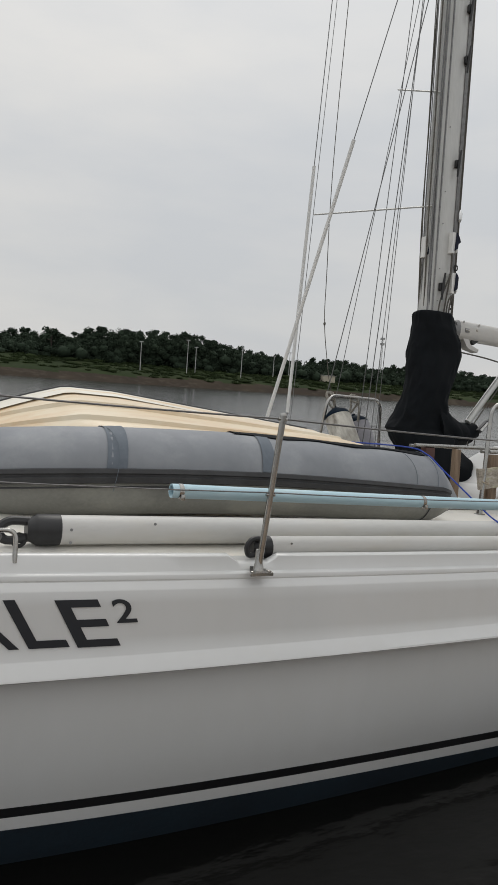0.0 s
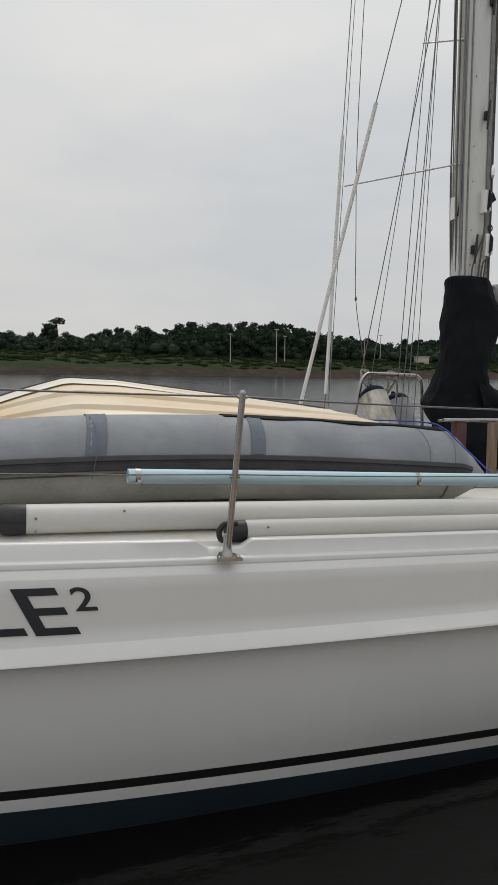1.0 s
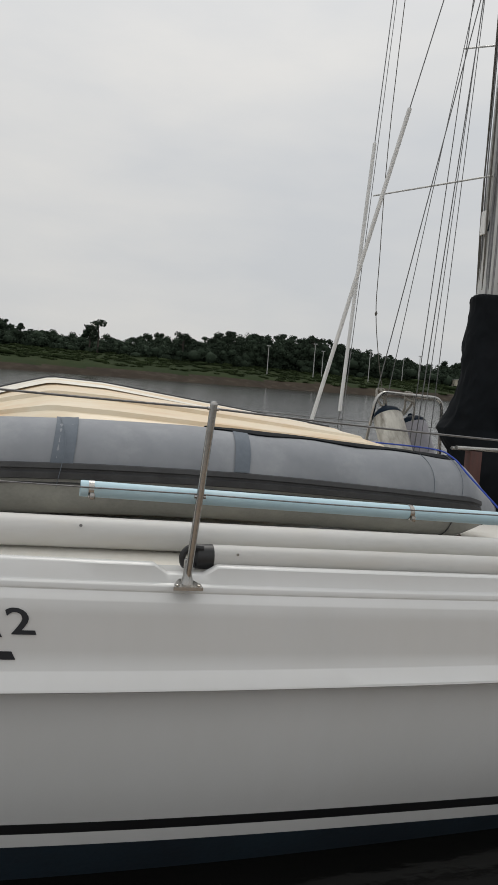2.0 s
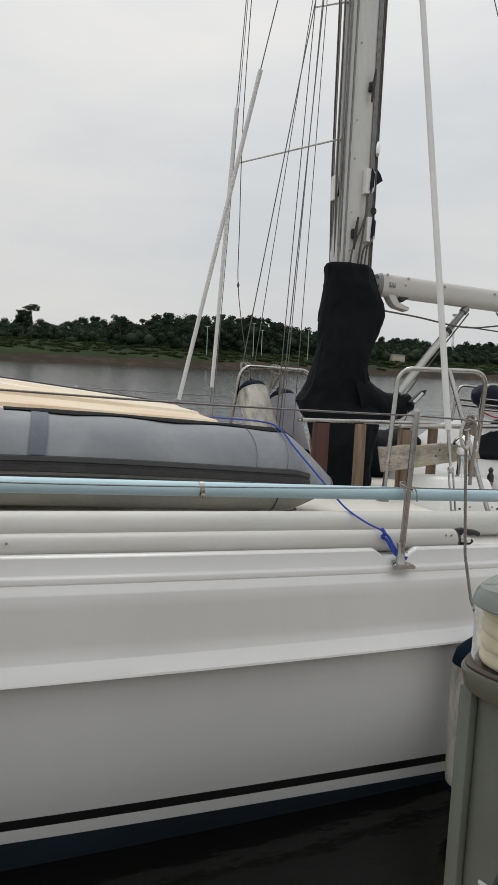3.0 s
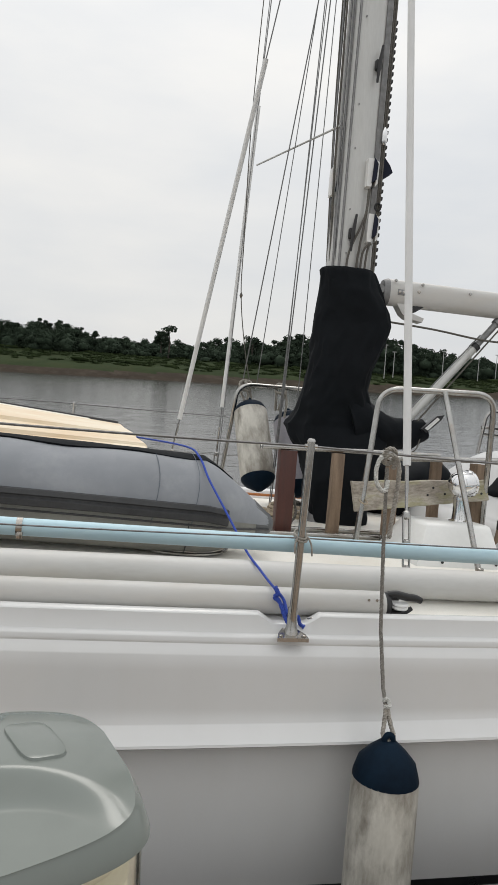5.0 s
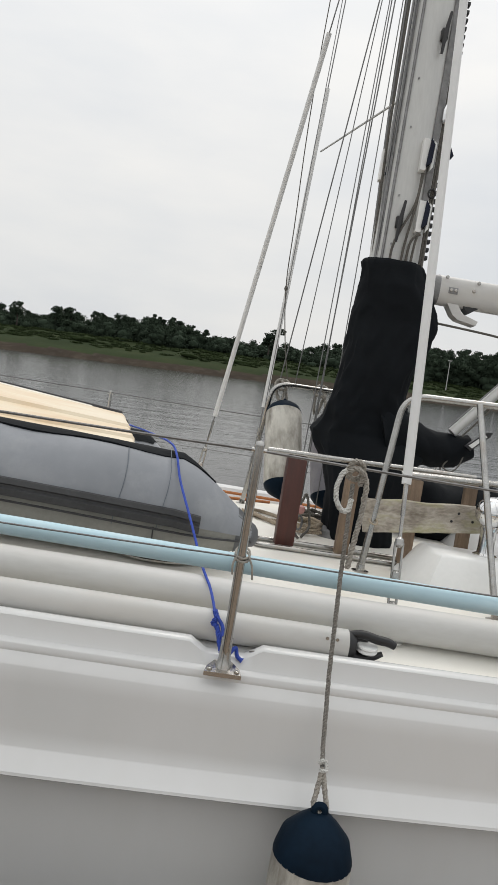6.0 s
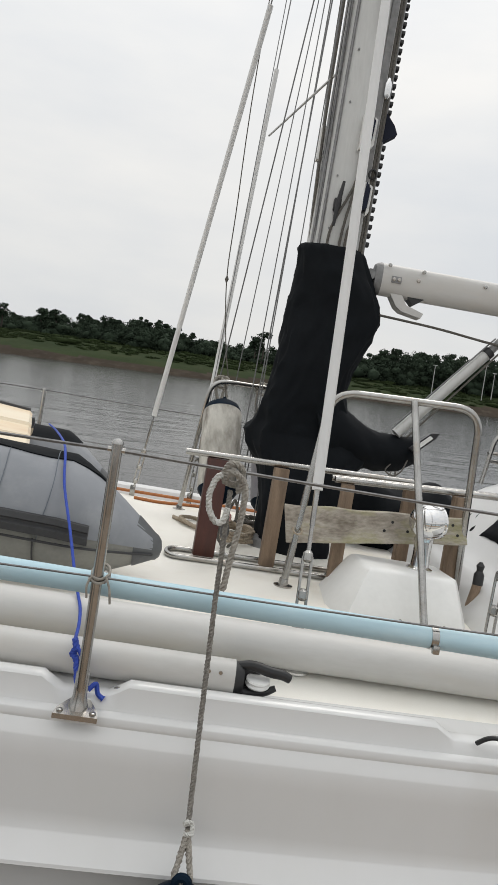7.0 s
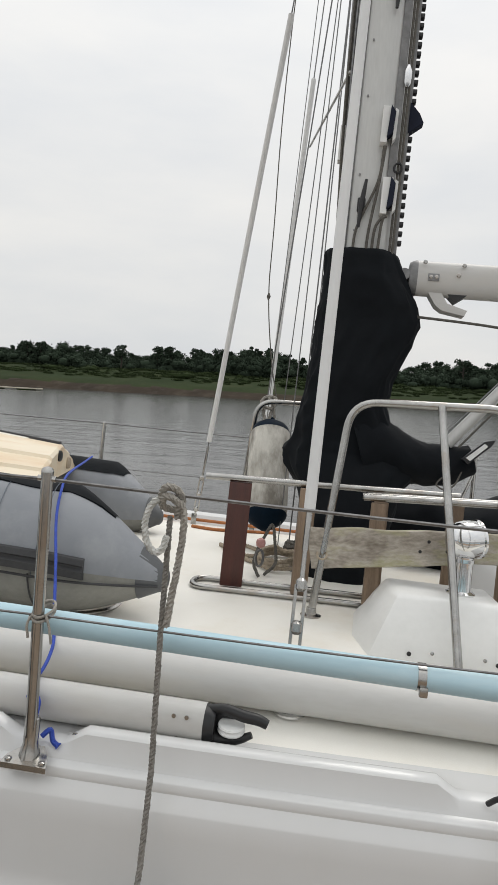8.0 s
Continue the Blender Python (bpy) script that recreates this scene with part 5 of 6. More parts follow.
def band(x0, x1, lift=1.026, a0=25, a1=150):
    rings = []
    for s in range(5):
        x = x0 + (x1 - x0) * s / 4
        j = min(range(len(near)), key=lambda i: abs(near[i].x - x))
        c = Vector((x, near[j].y, near[j].z))
        rings.append([c + Vector((0.02 * math.sin(t), -lift * R * math.cos(t), lift * R * math.sin(t))) for t in [radians(a0 + (a1 - a0) * j / 14) for j in range(15)]])
    part("tube_band", Geo().rings(rings, closed=False), TUBE_PATCH, dinghy, "blue-grey seam band")


band(0.875, 0.965, a0=-2)
band(1.645, 1.715, a0=8)
for x in (0.92, 2.66, 2.82):
    part("seam_line", Geo().tube([(x + 0.012 * math.sin(3 * t), 3.142 - R * 1.004 * math.cos(t), 1.556 + R * 1.004 * math.sin(t)) for t in [radians(-20 + 7 * j) for j in range(16)]], 0.0014, 5), TUBE_PATCH, dinghy)
part("seam_line", Geo().tube([(2.80, 3.142 - R * math.cos(t), 1.55 + R * math.sin(t)) for t in [radians(-75 + 5 * j) for j in range(13)]], 0.003, 5), TUBE_DARK, dinghy)
# dark cloth skirts over the tubes towards the stern
for entries, tail in ((list(zip(sweep, outs))[:26], 0.48), (list(zip(sweep, outs))[-24:][::-1], 0.30)):
    rings = []
    for (p, rad), o in entries:
        if rad < R * (1 - 0.78 * tail ** 1.2) or p.x < 1.5:
            continue
        k = min(1.0, max(0.0, (R - rad) / 0.05))
        a0, a1 = 132 - 26 * k, 70 + 4 * math.sin(p.x * 13) + 12 * k
        ts = [radians(a0 + (a1 - a0) * j / 8) for j in range(9)]
        rings.append([p + rad * (1.03 + 0.012 * noise.noise(Vector((p.x * 9, t * 3, 1)))) * (math.cos(t) * o + math.sin(t) * Vector((0, 0, 1))) for t in ts] + [p + rad * 0.99 * (math.cos(ts[-1]) * o + math.sin(ts[-1]) * Vector((0, 0, 1)))])
    part("stern_skirt", Geo().rings(rings, closed=False), CANVAS, dinghy, "black cloth skirt over the tube")

# rigid hull, keel up
g, rings, flap_n, flap_f, keel = Geo(), [], [], [], []
for i in range(49):
    x = 0.16 + (2.49 - 0.16) * i / 48
    u = (x - 0.16) / 2.33
    wdt = 0.60 * min(1, (u / 0.34)) ** 0.55 if u < 0.34 else 0.60
    peak = 1.62 + 0.36 * min(1, u / 0.30) ** 0.6 - 0.115 * max(0, u - 0.42) / 0.58
    base = 1.60 + 0.125 * min(1, u / 0.3) ** 0.7 + 0.01 * u
    h = peak - base
    prof = [(1.0, 0.0), (0.97, 0.10), (0.80, 0.30), (0.785, 0.40), (0.50, 0.60), (0.485, 0.70), (0.20, 0.86), (0.10, 0.97), (0.0, 1.0)]
    row = [(x, DY - wdt * a, base + h * b) for a, b in prof] + [(x, DY + wdt * a, base + h * b) for a, b in reversed(prof[:-1])]
    row = [(a - 0.27 * (b - DY) * u * u, b, c) for a, b, c in row]
    rings.append(row)
    flap_n.append(Vector((x + 0.27 * wdt * u * u, DY - wdt * 0.99, base + 0.004)))
    flap_f.append(Vector((x - 0.27 * wdt * u * u, DY + wdt * 0.99, base + 0.004)))
    keel.append(Vector((x, DY, base + h)))
body = Geo().rings(rings, closed=False)
part("hull", body, CREAM, dinghy, "stained cream fibreglass hull with stepped strakes")
part("transom", Geo().rings([rings[-1], [(x + 0.012, y, z - 0.012) for x, y, z in rings[-1]]], closed=False).add([(x + 0.012, y, z - 0.012) for x, y, z in rings[-1]], [tuple(range(len(rings[-1])))]), CREAM, dinghy, "cream transom with brown stains", smooth=False)
part("plug_and_stain", Geo().lathe((2.528, DY - 0.10, 1.818), [(0.024, 0), (0.024, 0.010), (0.012, 0.014)], 16, (1, 0, 0)), BLACK_PL, dinghy, "black drain plug")
# not a fitting: a brown transom stain, added as a small raised disc
part("plug_and_stain", Geo().lathe((2.443, DY + 0.22, 1.77), [(0.028, 0), (0.026, 0.012), (0.012, 0.016)], 16, (1, 0, 0)), ROPE_TAN, dinghy, "brown stain on the transom, as a raised disc")
part("keel_strip", Geo().tube(keel, 0.013, 6), TUBE_DARK, dinghy, "thin dark keel strip")
top_band = Geo().rings([[(p.x, p.y - 0.10 * s, p.z + 0.006 - 0.03 * s * 0.9) for s in (0, 0.5, 1, 1.4)] for p in keel[:46]], closed=False)
part("keel_panel", top_band, CREAM_WHITE, dinghy, "off-white keel panel")
for line, s in ((flap_n, -1), (flap_f, 1)):
    pts = line
    fl = Geo().rings([[p + Vector((0, -s * 0.03, 0.012)), p + Vector((0, s * 0.02, 0.014 + 0.004 * math.sin(p.x * 17))), p + Vector((0, s * (0.085 + 0.014 * math.sin(p.x * 9)), 0.004)), p + Vector((0, s * (0.09 + 0.014 * math.sin(p.x * 9)), -0.02))] for p in pts], closed=False)
    part("bottom_flap", fl, TUBE_DARK, dinghy, "dark fabric flap along hull and tube")
hatch = thing("round_hatch", (2.81, 3.24, deck_z(3.24)), "low round white deck hatch with shiny rim under the dinghy", "deck hatch")
zh = deck_z(3.24) - 0.004
part("rim", Geo().lathe((2.81, 3.24, zh), [(0.205, 0), (0.205, 0.006), (0.192, 0.010), (0.190, 0.040), (0.180, 0.046)], 40), STEEL, hatch, "shiny steel rim")
part("lid", Geo().lathe((2.81, 3.24, zh + 0.03), [(0.181, 0), (0.181, 0.016), (0.15, 0.022), (0.01, 0.026)], 40), WHITE, hatch)

line_pts = smooth_path([(2.47, 4.35, 1.80), (2.63, 3.80, 1.80), (2.79, 3.22, 1.792), (2.835, 3.06, 1.757), (2.868, 2.955, 1.675), (2.93, 2.83, 1.56), (2.985, 2.715, 1.455), (3.008, 2.668, 1.419), (3.028, 2.617, 1.395), (3.043, 2.54, 1.374), (3.052, 2.45, 1.362)], 6)
tie = thing("tie_line", (3.08, 2.38, 1.27), "bright blue line lashing the dinghy to a stanchion foot", "line")
part("line", Geo().tube(line_pts, 0.0045, 7), ROPE_BLUE, tie)
part("knot", strands(smooth_path([(3.052, 2.452, 1.368), (3.060, 2.44, 1.350), (3.052, 2.445, 1.335), (3.066, 2.43, 1.325), (3.080, 2.40, 1.285), (3.092, 2.378, 1.262)], 4), 0.0085, 0.03, 3, 6), ROPE_BLUE, tie)
part("strand", Geo().tube(smooth_path([(3.062, 2.44, 1.352), (3.080, 2.43, 1.33), (3.086, 2.405, 1.30), (3.100, 2.384, 1.270)], 5), 0.0055, 7), ROPE_BLUE, tie)
part("loose_end", Geo().tube(smooth_path([(3.11, 2.392, 1.272), (3.125, 2.402, 1.285), (3.133, 2.402, 1.262), (3.148, 2.40, 1.252)], 5), [0.006] * 15 + [0.009], 7), ROPE_BLUE, tie)


# ---- fenders and their lines ----
def fender(at, r, tall, body_mat, label, group, cap_k=1.0):
    x, y, z = at      # z: top eye
    e = thing("fender", (x, y, z - tall), label, "fender", group)
    cap = 0.112 * cap_k * tall / 0.7
    part("body", Geo().lathe((x, y, z - tall), [(r * 0.80, cap * 0.9), (r * 0.97, cap * 1.15), (r, cap * 1.5), (r * 1.01, tall * 0.5), (r, tall - cap * 1.5), (r * 0.985, tall - cap * 1.12)], 32), body_mat, e)
    part("top_cap", Geo().lathe((x, y, z - tall), [(r * 0.992, tall - cap * 1.14), (r * 0.97, tall - cap), (r * 0.86, tall - cap * 0.62), (r * 0.56, tall - cap * 0.28), (r * 0.30, tall - cap * 0.05), (r * 0.2, tall)], 28), FENDER_NAVY, e, "navy blue end cap")
    part("bottom_cap", Geo().lathe((x, y, z - tall), [(r * 0.2, 0), (r * 0.45, cap * 0.25), (r * 0.8, cap * 0.62), (r * 0.97, cap), (r * 0.99, cap * 1.16)], 28), FENDER_NAVY, e, "navy blue end cap")
    part("eye", Geo().tube([(x + 0.014 * math.cos(w), y, z + 0.004 + 0.014 * math.sin(w)) for w in [6.28 * i / 14 for i in range(14)]], 0.010, 8, loop=True), FENDER_NAVY, e)
    return e


fender((3.392, 2.205, 0.962), 0.104, 0.72, FENDER, "grimy white cylindrical fender with navy caps against the hull", "fenders", 0.86)
knot = thing("fender_line", (3.392, 2.22, 0.98), "grey laid rope hanging a fender from the lifeline", "rope")
part("rope", strands([(3.362, 2.335, 1.80), (3.369, 2.325, 1.55), (3.381, 2.315, 1.28), (3.388, 2.27, 1.10), (3.391, 2.235, 1.04)], 0.0070, 0.026), ROPE_MID, knot)
part("splice", strands(smooth_path([(3.390, 2.24, 1.06), (3.380, 2.222, 1.005), (3.375, 2.21, 0.975), (3.392, 2.205, 0.957), (3.409, 2.21, 0.975), (3.402, 2.222, 1.005), (3.391, 2.24, 1.06)], 4), 0.0080, 0.03), ROPE, knot)
part("whipping", strands(smooth_path([(3.383, 2.235, 1.055), (3.398, 2.23, 1.06), (3.396, 2.245, 1.075), (3.382, 2.245, 1.07), (3.386, 2.23, 1.085)], 4), 0.006, 0.02), ROPE_WHITE, knot)
part("hitch", strands(smooth_path([(3.339, 2.325, 1.835), (3.352, 2.31, 1.862), (3.376, 2.315, 1.858), (3.384, 2.335, 1.835), (3.374, 2.345, 1.815), (3.346, 2.33, 1.82), (3.356, 2.305, 1.845), (3.384, 2.31, 1.83), (3.379, 2.325, 1.80)], 5), 0.0088, 0.030), ROPE, knot, "pale frayed hitch on the lifeline")
part("loop", strands(smooth_path([(3.346, 2.325, 1.838), (3.326, 2.315, 1.825), (3.316, 2.312, 1.79), (3.321, 2.31, 1.752), (3.339, 2.31, 1.728), (3.356, 2.312, 1.732), (3.362, 2.32, 1.76)], 5), 0.008, 0.030), ROPE_WHITE, knot, "pale rope loop")
part("tail", strands(smooth_path([(3.384, 2.32, 1.835), (3.396, 2.315, 1.80), (3.394, 2.315, 1.72), (3.386, 2.315, 1.64), (3.381, 2.315, 1.575)], 5), 0.0085, 0.032), ROPE, knot, "pale rope tail")
for at, r, tall, mat, label, tilt in (((3.345, 4.76, 2.085), 0.112, 0.66, FENDER, "grimy white fender with navy caps slung from a guard rail", 30),
                                      ((3.655, 4.90, 2.045), 0.112, 0.64, FENDER_GREY, "lilac-grey fender slung from a guard rail", 27)):
    e = fender(at, r, tall, mat, label, "fenders", 0.72)
    hung = BOAT @ Vector(at)
    e.matrix_world = Matrix.Translation(hung) @ pose(0, 0, 0, -tilt, -6, 0) @ Matrix.Translation(-hung) @ e.matrix_world
for x, y, z in ((3.31, 4.75, 2.09), (3.56, 4.88, 2.05)):
    e = thing("fender_lashing", (x, y, z), "weathered rope knotted over the guard rail", "rope", "fender lashings")
    part("knot", strands(smooth_path([(x, y, z), (x - 0.02, 4.80, z + 0.06), (x - 0.01, 4.83, 2.225), (x + 0.02, 4.79, 2.20), (x + 0.035, 4.77, 2.16), (x - 0.03, 4.775, 2.17), (x - 0.02, 4.81, 2.22), (x + 0.045, 4.82, 2.22), (x + 0.03, 4.78, 2.15), (x + 0.02, y, z)], 4), 0.010, 0.03), ROPE, e)
    part("loose_end", strands(smooth_path([(x + 0.03, 4.78, 2.18), (x + 0.05, 4.775, 2.10), (x + 0.04, 4.77, 2.0)], 4), 0.009, 0.03), ROPE, e)


# ---- ropes and small fittings on deck ----
def coil(x, y, rx, ry, turns, r, mat, label, seed, lift=0.0):
    rg = random.Random(seed)
    pts = []
    for i in range(turns * 14 + 1):
        w = 2 * math.pi * i / 14
        k = 1 - 0.10 * rg.random() - 0.03 * (i // 14)
        xx, yy = x + rx * k * math.cos(w), y + ry * k * math.sin(w)
        pts.append((xx, yy, deck_z(yy) + r + lift + 0.014 * (i / 14) * rg.uniform(0.5, 1)))
    return single("rope_coil", strands(smooth_path(pts, 2), r, 0.04, sub=0.012), mat, label, "rope", "ropes on deck")


coil(3.50, 4.12, 0.11, 0.20, 4, 0.011, ROPE_TAN, "loose tan rope coil on the deck by the mast", 1)
coil(3.62, 4.42, 0.12, 0.14, 5, 0.010, ROPE_DARK, "dark rope coil on the deck by the mast", 2)
def lie(pts, r):
    return [(x, y, deck_z(y) + r + h) for x, y, h in pts]


single("rope", strands(smooth_path(lie([(3.18, 4.40, 0), (3.32, 4.18, 0), (3.42, 4.26, 0), (3.30, 4.46, 0), (3.22, 4.30, 0.015), (3.36, 4.08, 0), (3.46, 4.05, 0)], 0.011), 6), 0.011, 0.04), ROPE_TAN, "bight of tan rope lying on the deck", "rope", "ropes on deck")
single("webbing", Geo().tube(smooth_path(lie([(2.9, 5.05, 0), (3.05, 5.0, 0), (3.2, 5.1, 0), (3.4, 5.25, 0)], 0.010), 6), 0.010, 7), ROPE_ORANGE, "faded orange webbing along the far deck edge", "webbing", "ropes on deck")
single("rope", strands(smooth_path(lie([(3.44, 3.80, 0), (3.41, 3.86, 0.04), (3.42, 3.90, 0.10), (3.45, 3.92, 0.17), (3.47, 3.94, 0.2), (3.49, 3.92, 0.12), (3.50, 3.9, 0.04), (3.46, 3.84, 0)], 0.008), 5), 0.008, 0.03), ROPE_DARK, "dark rope bundle standing beside the mast cover", "rope", "ropes on deck")
g, rings = Geo(), []
for i in range(33):
    u = i / 32
    k = min(1, 4 * u, 4 * (1 - u) + 0.3) ** 0.5
    ring = []
    for j in range(28):
        t = 2 * math.pi * j / 28
        d = k * (1 + 0.16 * noise.noise(Vector((u * 7, math.cos(t) * 1.5, math.sin(t) * 1.5))) + 0.12 * (0.3 - abs(noise.noise(Vector((u * 11, math.cos(t) * 2.5, math.sin(t) * 2.5 + 4))))))
        ring.append((3.98 + 0.80 * u, 4.66 + 0.24 * d * math.cos(t), 1.585 + 0.03 * math.sin(u * 9) + 0.20 * d * math.sin(t)))
    rings.append(ring)
single("sail_bag", g.rings(rings), CANVAS, "slumped black canvas sail bag on deck aft of the mast", "sail bag")
snap = thing("snap_shackle", (3.43, 3.82, 1.44), "small swivel shackle with a faded pink float", "shackle")
part("float", Geo().lathe((3.435, 3.82, 1.54), [(0.004, -0.022), (0.018, -0.014), (0.021, 0), (0.018, 0.014), (0.004, 0.022)], 14), PINK, snap)
part("shackle", Geo().tube([(3.435 + 0.016 * math.cos(w), 3.82, 1.475 + 0.035 * math.sin(w)) for w in [6.28 * i / 14 for i in range(14)]], 0.006, 6, loop=True), WIRE, snap)
for x, y in ((3.195, 2.452), (2.62, 2.455)):
    e = thing("pad_eye", (x, y, deck_z(y)), "small stainless pad eye bolted to the side deck", "pad eye", "pad eyes")
    part("plate", Geo().lathe((x, y, deck_z(y) - 0.002), [(0.032, 0), (0.032, 0.004), (0.02, 0.008)], 14), STEEL, e)
    part("ring", Geo().tube([(x + 0.026 * math.cos(w), y - 0.018 - 0.012 * math.sin(w), deck_z(y) + 0.012 + 0.008 * math.sin(w)) for w in [6.28 * i / 14 for i in range(14)]], 0.0045, 6, loop=True), STEEL, e)
e = thing("filler_cap", (3.645, 2.69, deck_z(2.69)), "round chrome deck filler cap partly under a pole", "filler cap")
part("ring", Geo().lathe((3.645, 2.69, deck_z(2.69) - 0.002), [(0.042, 0), (0.042, 0.006), (0.036, 0.010), (0.033, 0.009)], 24), CHROME, e)
part("lid", Geo().lathe((3.645, 2.69, deck_z(2.69) + 0.004), [(0.033, 0), (0.033, 0.005), (0.004, 0.007)], 24), CHROME, e)
bit = thing("fairlead", (4.07, 2.42, 1.255), "black fairlead with a thin cord in a rail gap", "fairlead")
part("horn", Geo().tube(smooth_path([(4.085, 2.43, 1.262), (4.10, 2.41, 1.285), (4.12, 2.40, 1.293), (4.15, 2.395, 1.285), (4.16, 2.39, 1.265)], 5), 0.006, 8), BLACK_PL, bit)
part("cord", Geo().tube(smooth_path([(4.13, 2.395, 1.295), (4.13, 2.35, 1.24), (4.128, 2.30, 1.10), (4.126, 2.275, 0.93)], 5), 0.004, 6), WIRE, bit, "thin grey cord")
dr = thing("deck_bottle", (4.42, 3.36, deck_z(3.36)), "small black bottle-shaped deck fitting on a timber peg", "deck fitting")
part("peg", Geo().tube([(4.40, 3.36, deck_z(3.36)), (4.425, 3.36, 1.50)], 0.018, 10), WOOD_GREY, dr)
part("top", Geo().lathe((4.425, 3.36, 1.495), [(0.02, 0), (0.02, 0.04), (0.012, 0.055), (0.016, 0.075), (0.006, 0.09)], 14), BLACK_PL, dr)

hoop = thing("deck_eye", (0.40, 2.50, 1.262), "stainless hoop shackled near the pole end on deck", "deck eye")
part("hoop", Geo().tube(bend_path([(0.36, 2.53, 1.262), (0.36, 2.52, 1.375), (0.435, 2.50, 1.375), (0.435, 2.49, 1.262)], 0.035, 6), 0.009, 10), STEEL, hoop)
part("shackle", Geo().tube([(0.35 + 0.035 * math.cos(w), 2.52, 1.35 + 0.02 * math.sin(w)) for w in [6.28 * i / 14 for i in range(14)]], 0.007, 6, loop=True), WIRE, hoop)

# ---- coachroof aft of the mast ----
roof = thing("coachroof", (5.5, CENTRE, 1.34), "white moulded coachroof with tinted windows aft of the mast", "coachroof")
rings = []
for i in range(61):
    x = 4.36 + (8.6 - 4.36) * (i / 60) ** 1.7
    k = min(1.0, max(0.0, (x - 4.52) / 0.42))
    k = k * k * (3 - 2 * k)
    e = min(1.0, max(0.0, (x - 4.36) / 0.12)) ** 0.5
    lo = lambda z: 1.30 + (z - 1.30) * e
    half = [(3.03, 1.27), (3.035, lo(1.33)), (3.07, lo(1.45)), (3.09, lo(1.485)), (3.12, lo(1.502)), (3.14, lo(1.506)), (3.14 + 0.29 * k, lo(1.506) + 0.300 * k), (3.14 + 0.335 * k, lo(1.506) + 0.338 * k), (3.14 + 0.40 * k, lo(1.506) + 0.356 * k), (3.72, lo(1.52) + 0.362 * k)]
    rings.append([(x, y, z) for y, z in half] + [(x, 2 * CENTRE - y, z + 0.02) for y, z in reversed(half)])
part("moulding", Geo().rings(rings, closed=False), GEL, roof, "white rounded cabin moulding")


def slanted(p, q, r, s, lift, mat, name, label, parent):
    p, q, r, s = [Vector(v) for v in (p, q, r, s)]
    n = (q - p).cross(s - p).normalized()
    if n.y > 0:
        n = -n
    return part(name, Geo().rings([[v + n * 0.001 for v in (p, q, r, s)], [v + n * lift for v in (p, q, r, s)]]), mat, parent, label, smooth=False)


def on_side(x, t):
    """A place on the upper tier's port side, t up it."""
    return Vector((x, 3.14 + 0.34 * 0.93 * t / 0.88, 1.50 + 0.36 * t))


w = slanted(on_side(4.74, 0.26), on_side(6.2, 0.20), on_side(6.2, 0.80), on_side(5.0, 0.80), 0.012, ALU, "window_frame", "aluminium window frame", roof)
slanted(on_side(4.80, 0.31) - Vector((0, 0.013, 0)), on_side(6.17, 0.25) - Vector((0, 0.013, 0)), on_side(6.17, 0.75) - Vector((0, 0.013, 0)), on_side(5.01, 0.75) - Vector((0, 0.013, 0)), 0.006, TINT, "pane", "brown tinted pane", w)
for x, t in ((4.80, 0.265), (5.1, 0.262), (4.99, 0.775), (4.88, 0.52)):
    part("screw", Geo().lathe(on_side(x, t) - Vector((0, 0.014, 0)), [(0.006, 0), (0.006, 0.003)], 8, (0, -1, 0.5)), BLACK_PL, w)
h = part("hatch_frame", Geo().box((4.86, 3.34, 1.535), (0.46, 0.34, 0.035), 0.02, pose(0, 0, 0, 8, -6, -14)), ALU, roof, "aluminium framed deck hatch")
part("hatch_pane", Geo().box((4.86, 3.338, 1.557), (0.39, 0.27, 0.012), 0.01, pose(0, 0, 0, 8, -6, -14)), HATCH_TINT, h, "faded pinkish hatch pane")
g = Geo()
nx, ny = 60, 26
vs = []
for i in range(nx + 1):
    x = 4.66 + 1.7 * i / nx
    k = min(1.0, max(0.0, (x - 4.52) / 0.42))
    k = k * k * (3 - 2 * k)
    edge = 3.14 + 0.24 * k + 0.10 * noise.noise(Vector((x * 4.5, 1.5, 0))) + 0.05 * noise.noise(Vector((x * 15, 2.5, 0)))
    for j in range(ny + 1):
        y = edge + (4.25 - edge) * j / ny
        under = 1.506 + 0.345 * k * min(1.0, max(0.0, (y - 3.14) / (0.34 * k + 0.01)))
        crease = 0.03 * abs(noise.noise(Vector((x * 6, y * 6, 2)))) + 0.02 * abs(noise.noise(Vector((x * 14, y * 14, 7))))
        vs.append((x, y, under + 0.022 + crease * min(1.0, 0.3 + j / 5)))
g.add(vs, [(i * (ny + 1) + j, (i + 1) * (ny + 1) + j, (i + 1) * (ny + 1) + j + 1, i * (ny + 1) + j + 1) for i in range(nx) for j in range(ny)])
sheet = single("canvas_sheet", g, CANVAS, "rumpled black canvas sheet draped over the coachroof", "canvas cover")
mod = sheet.modifiers.new("thickness", 'SOLIDIFY')
mod.thickness = 0.012
rack = thing("roll_rack", (4.75, 3.9, 1.87), "stainless rail rack on the coachroof holding a bundle", "rack")
for y in (3.78, 4.06):
    part("hoop", Geo().tube(bend_path([(4.66, y, 1.87), (4.70, y, 2.135), (5.42, y, 2.12), (5.46, y, 1.87)], 0.07, 6), 0.011, 10), STEEL, rack)
    for z in (1.99, 2.03):
        part("rail", Geo().tube([(4.67, y, z), (5.46, y, z - 0.02)], 0.009, 8), STEEL, rack)
part("base_rail", Geo().tube([(4.64, 3.75, 1.955), (6.3, 3.75, 1.93)], 0.009, 8), STEEL, rack)
bundle = thing("sail_bundle", (4.8, 3.92, 2.0), "navy canvas bundle lying in a stainless rack", "canvas bundle")
rings = []
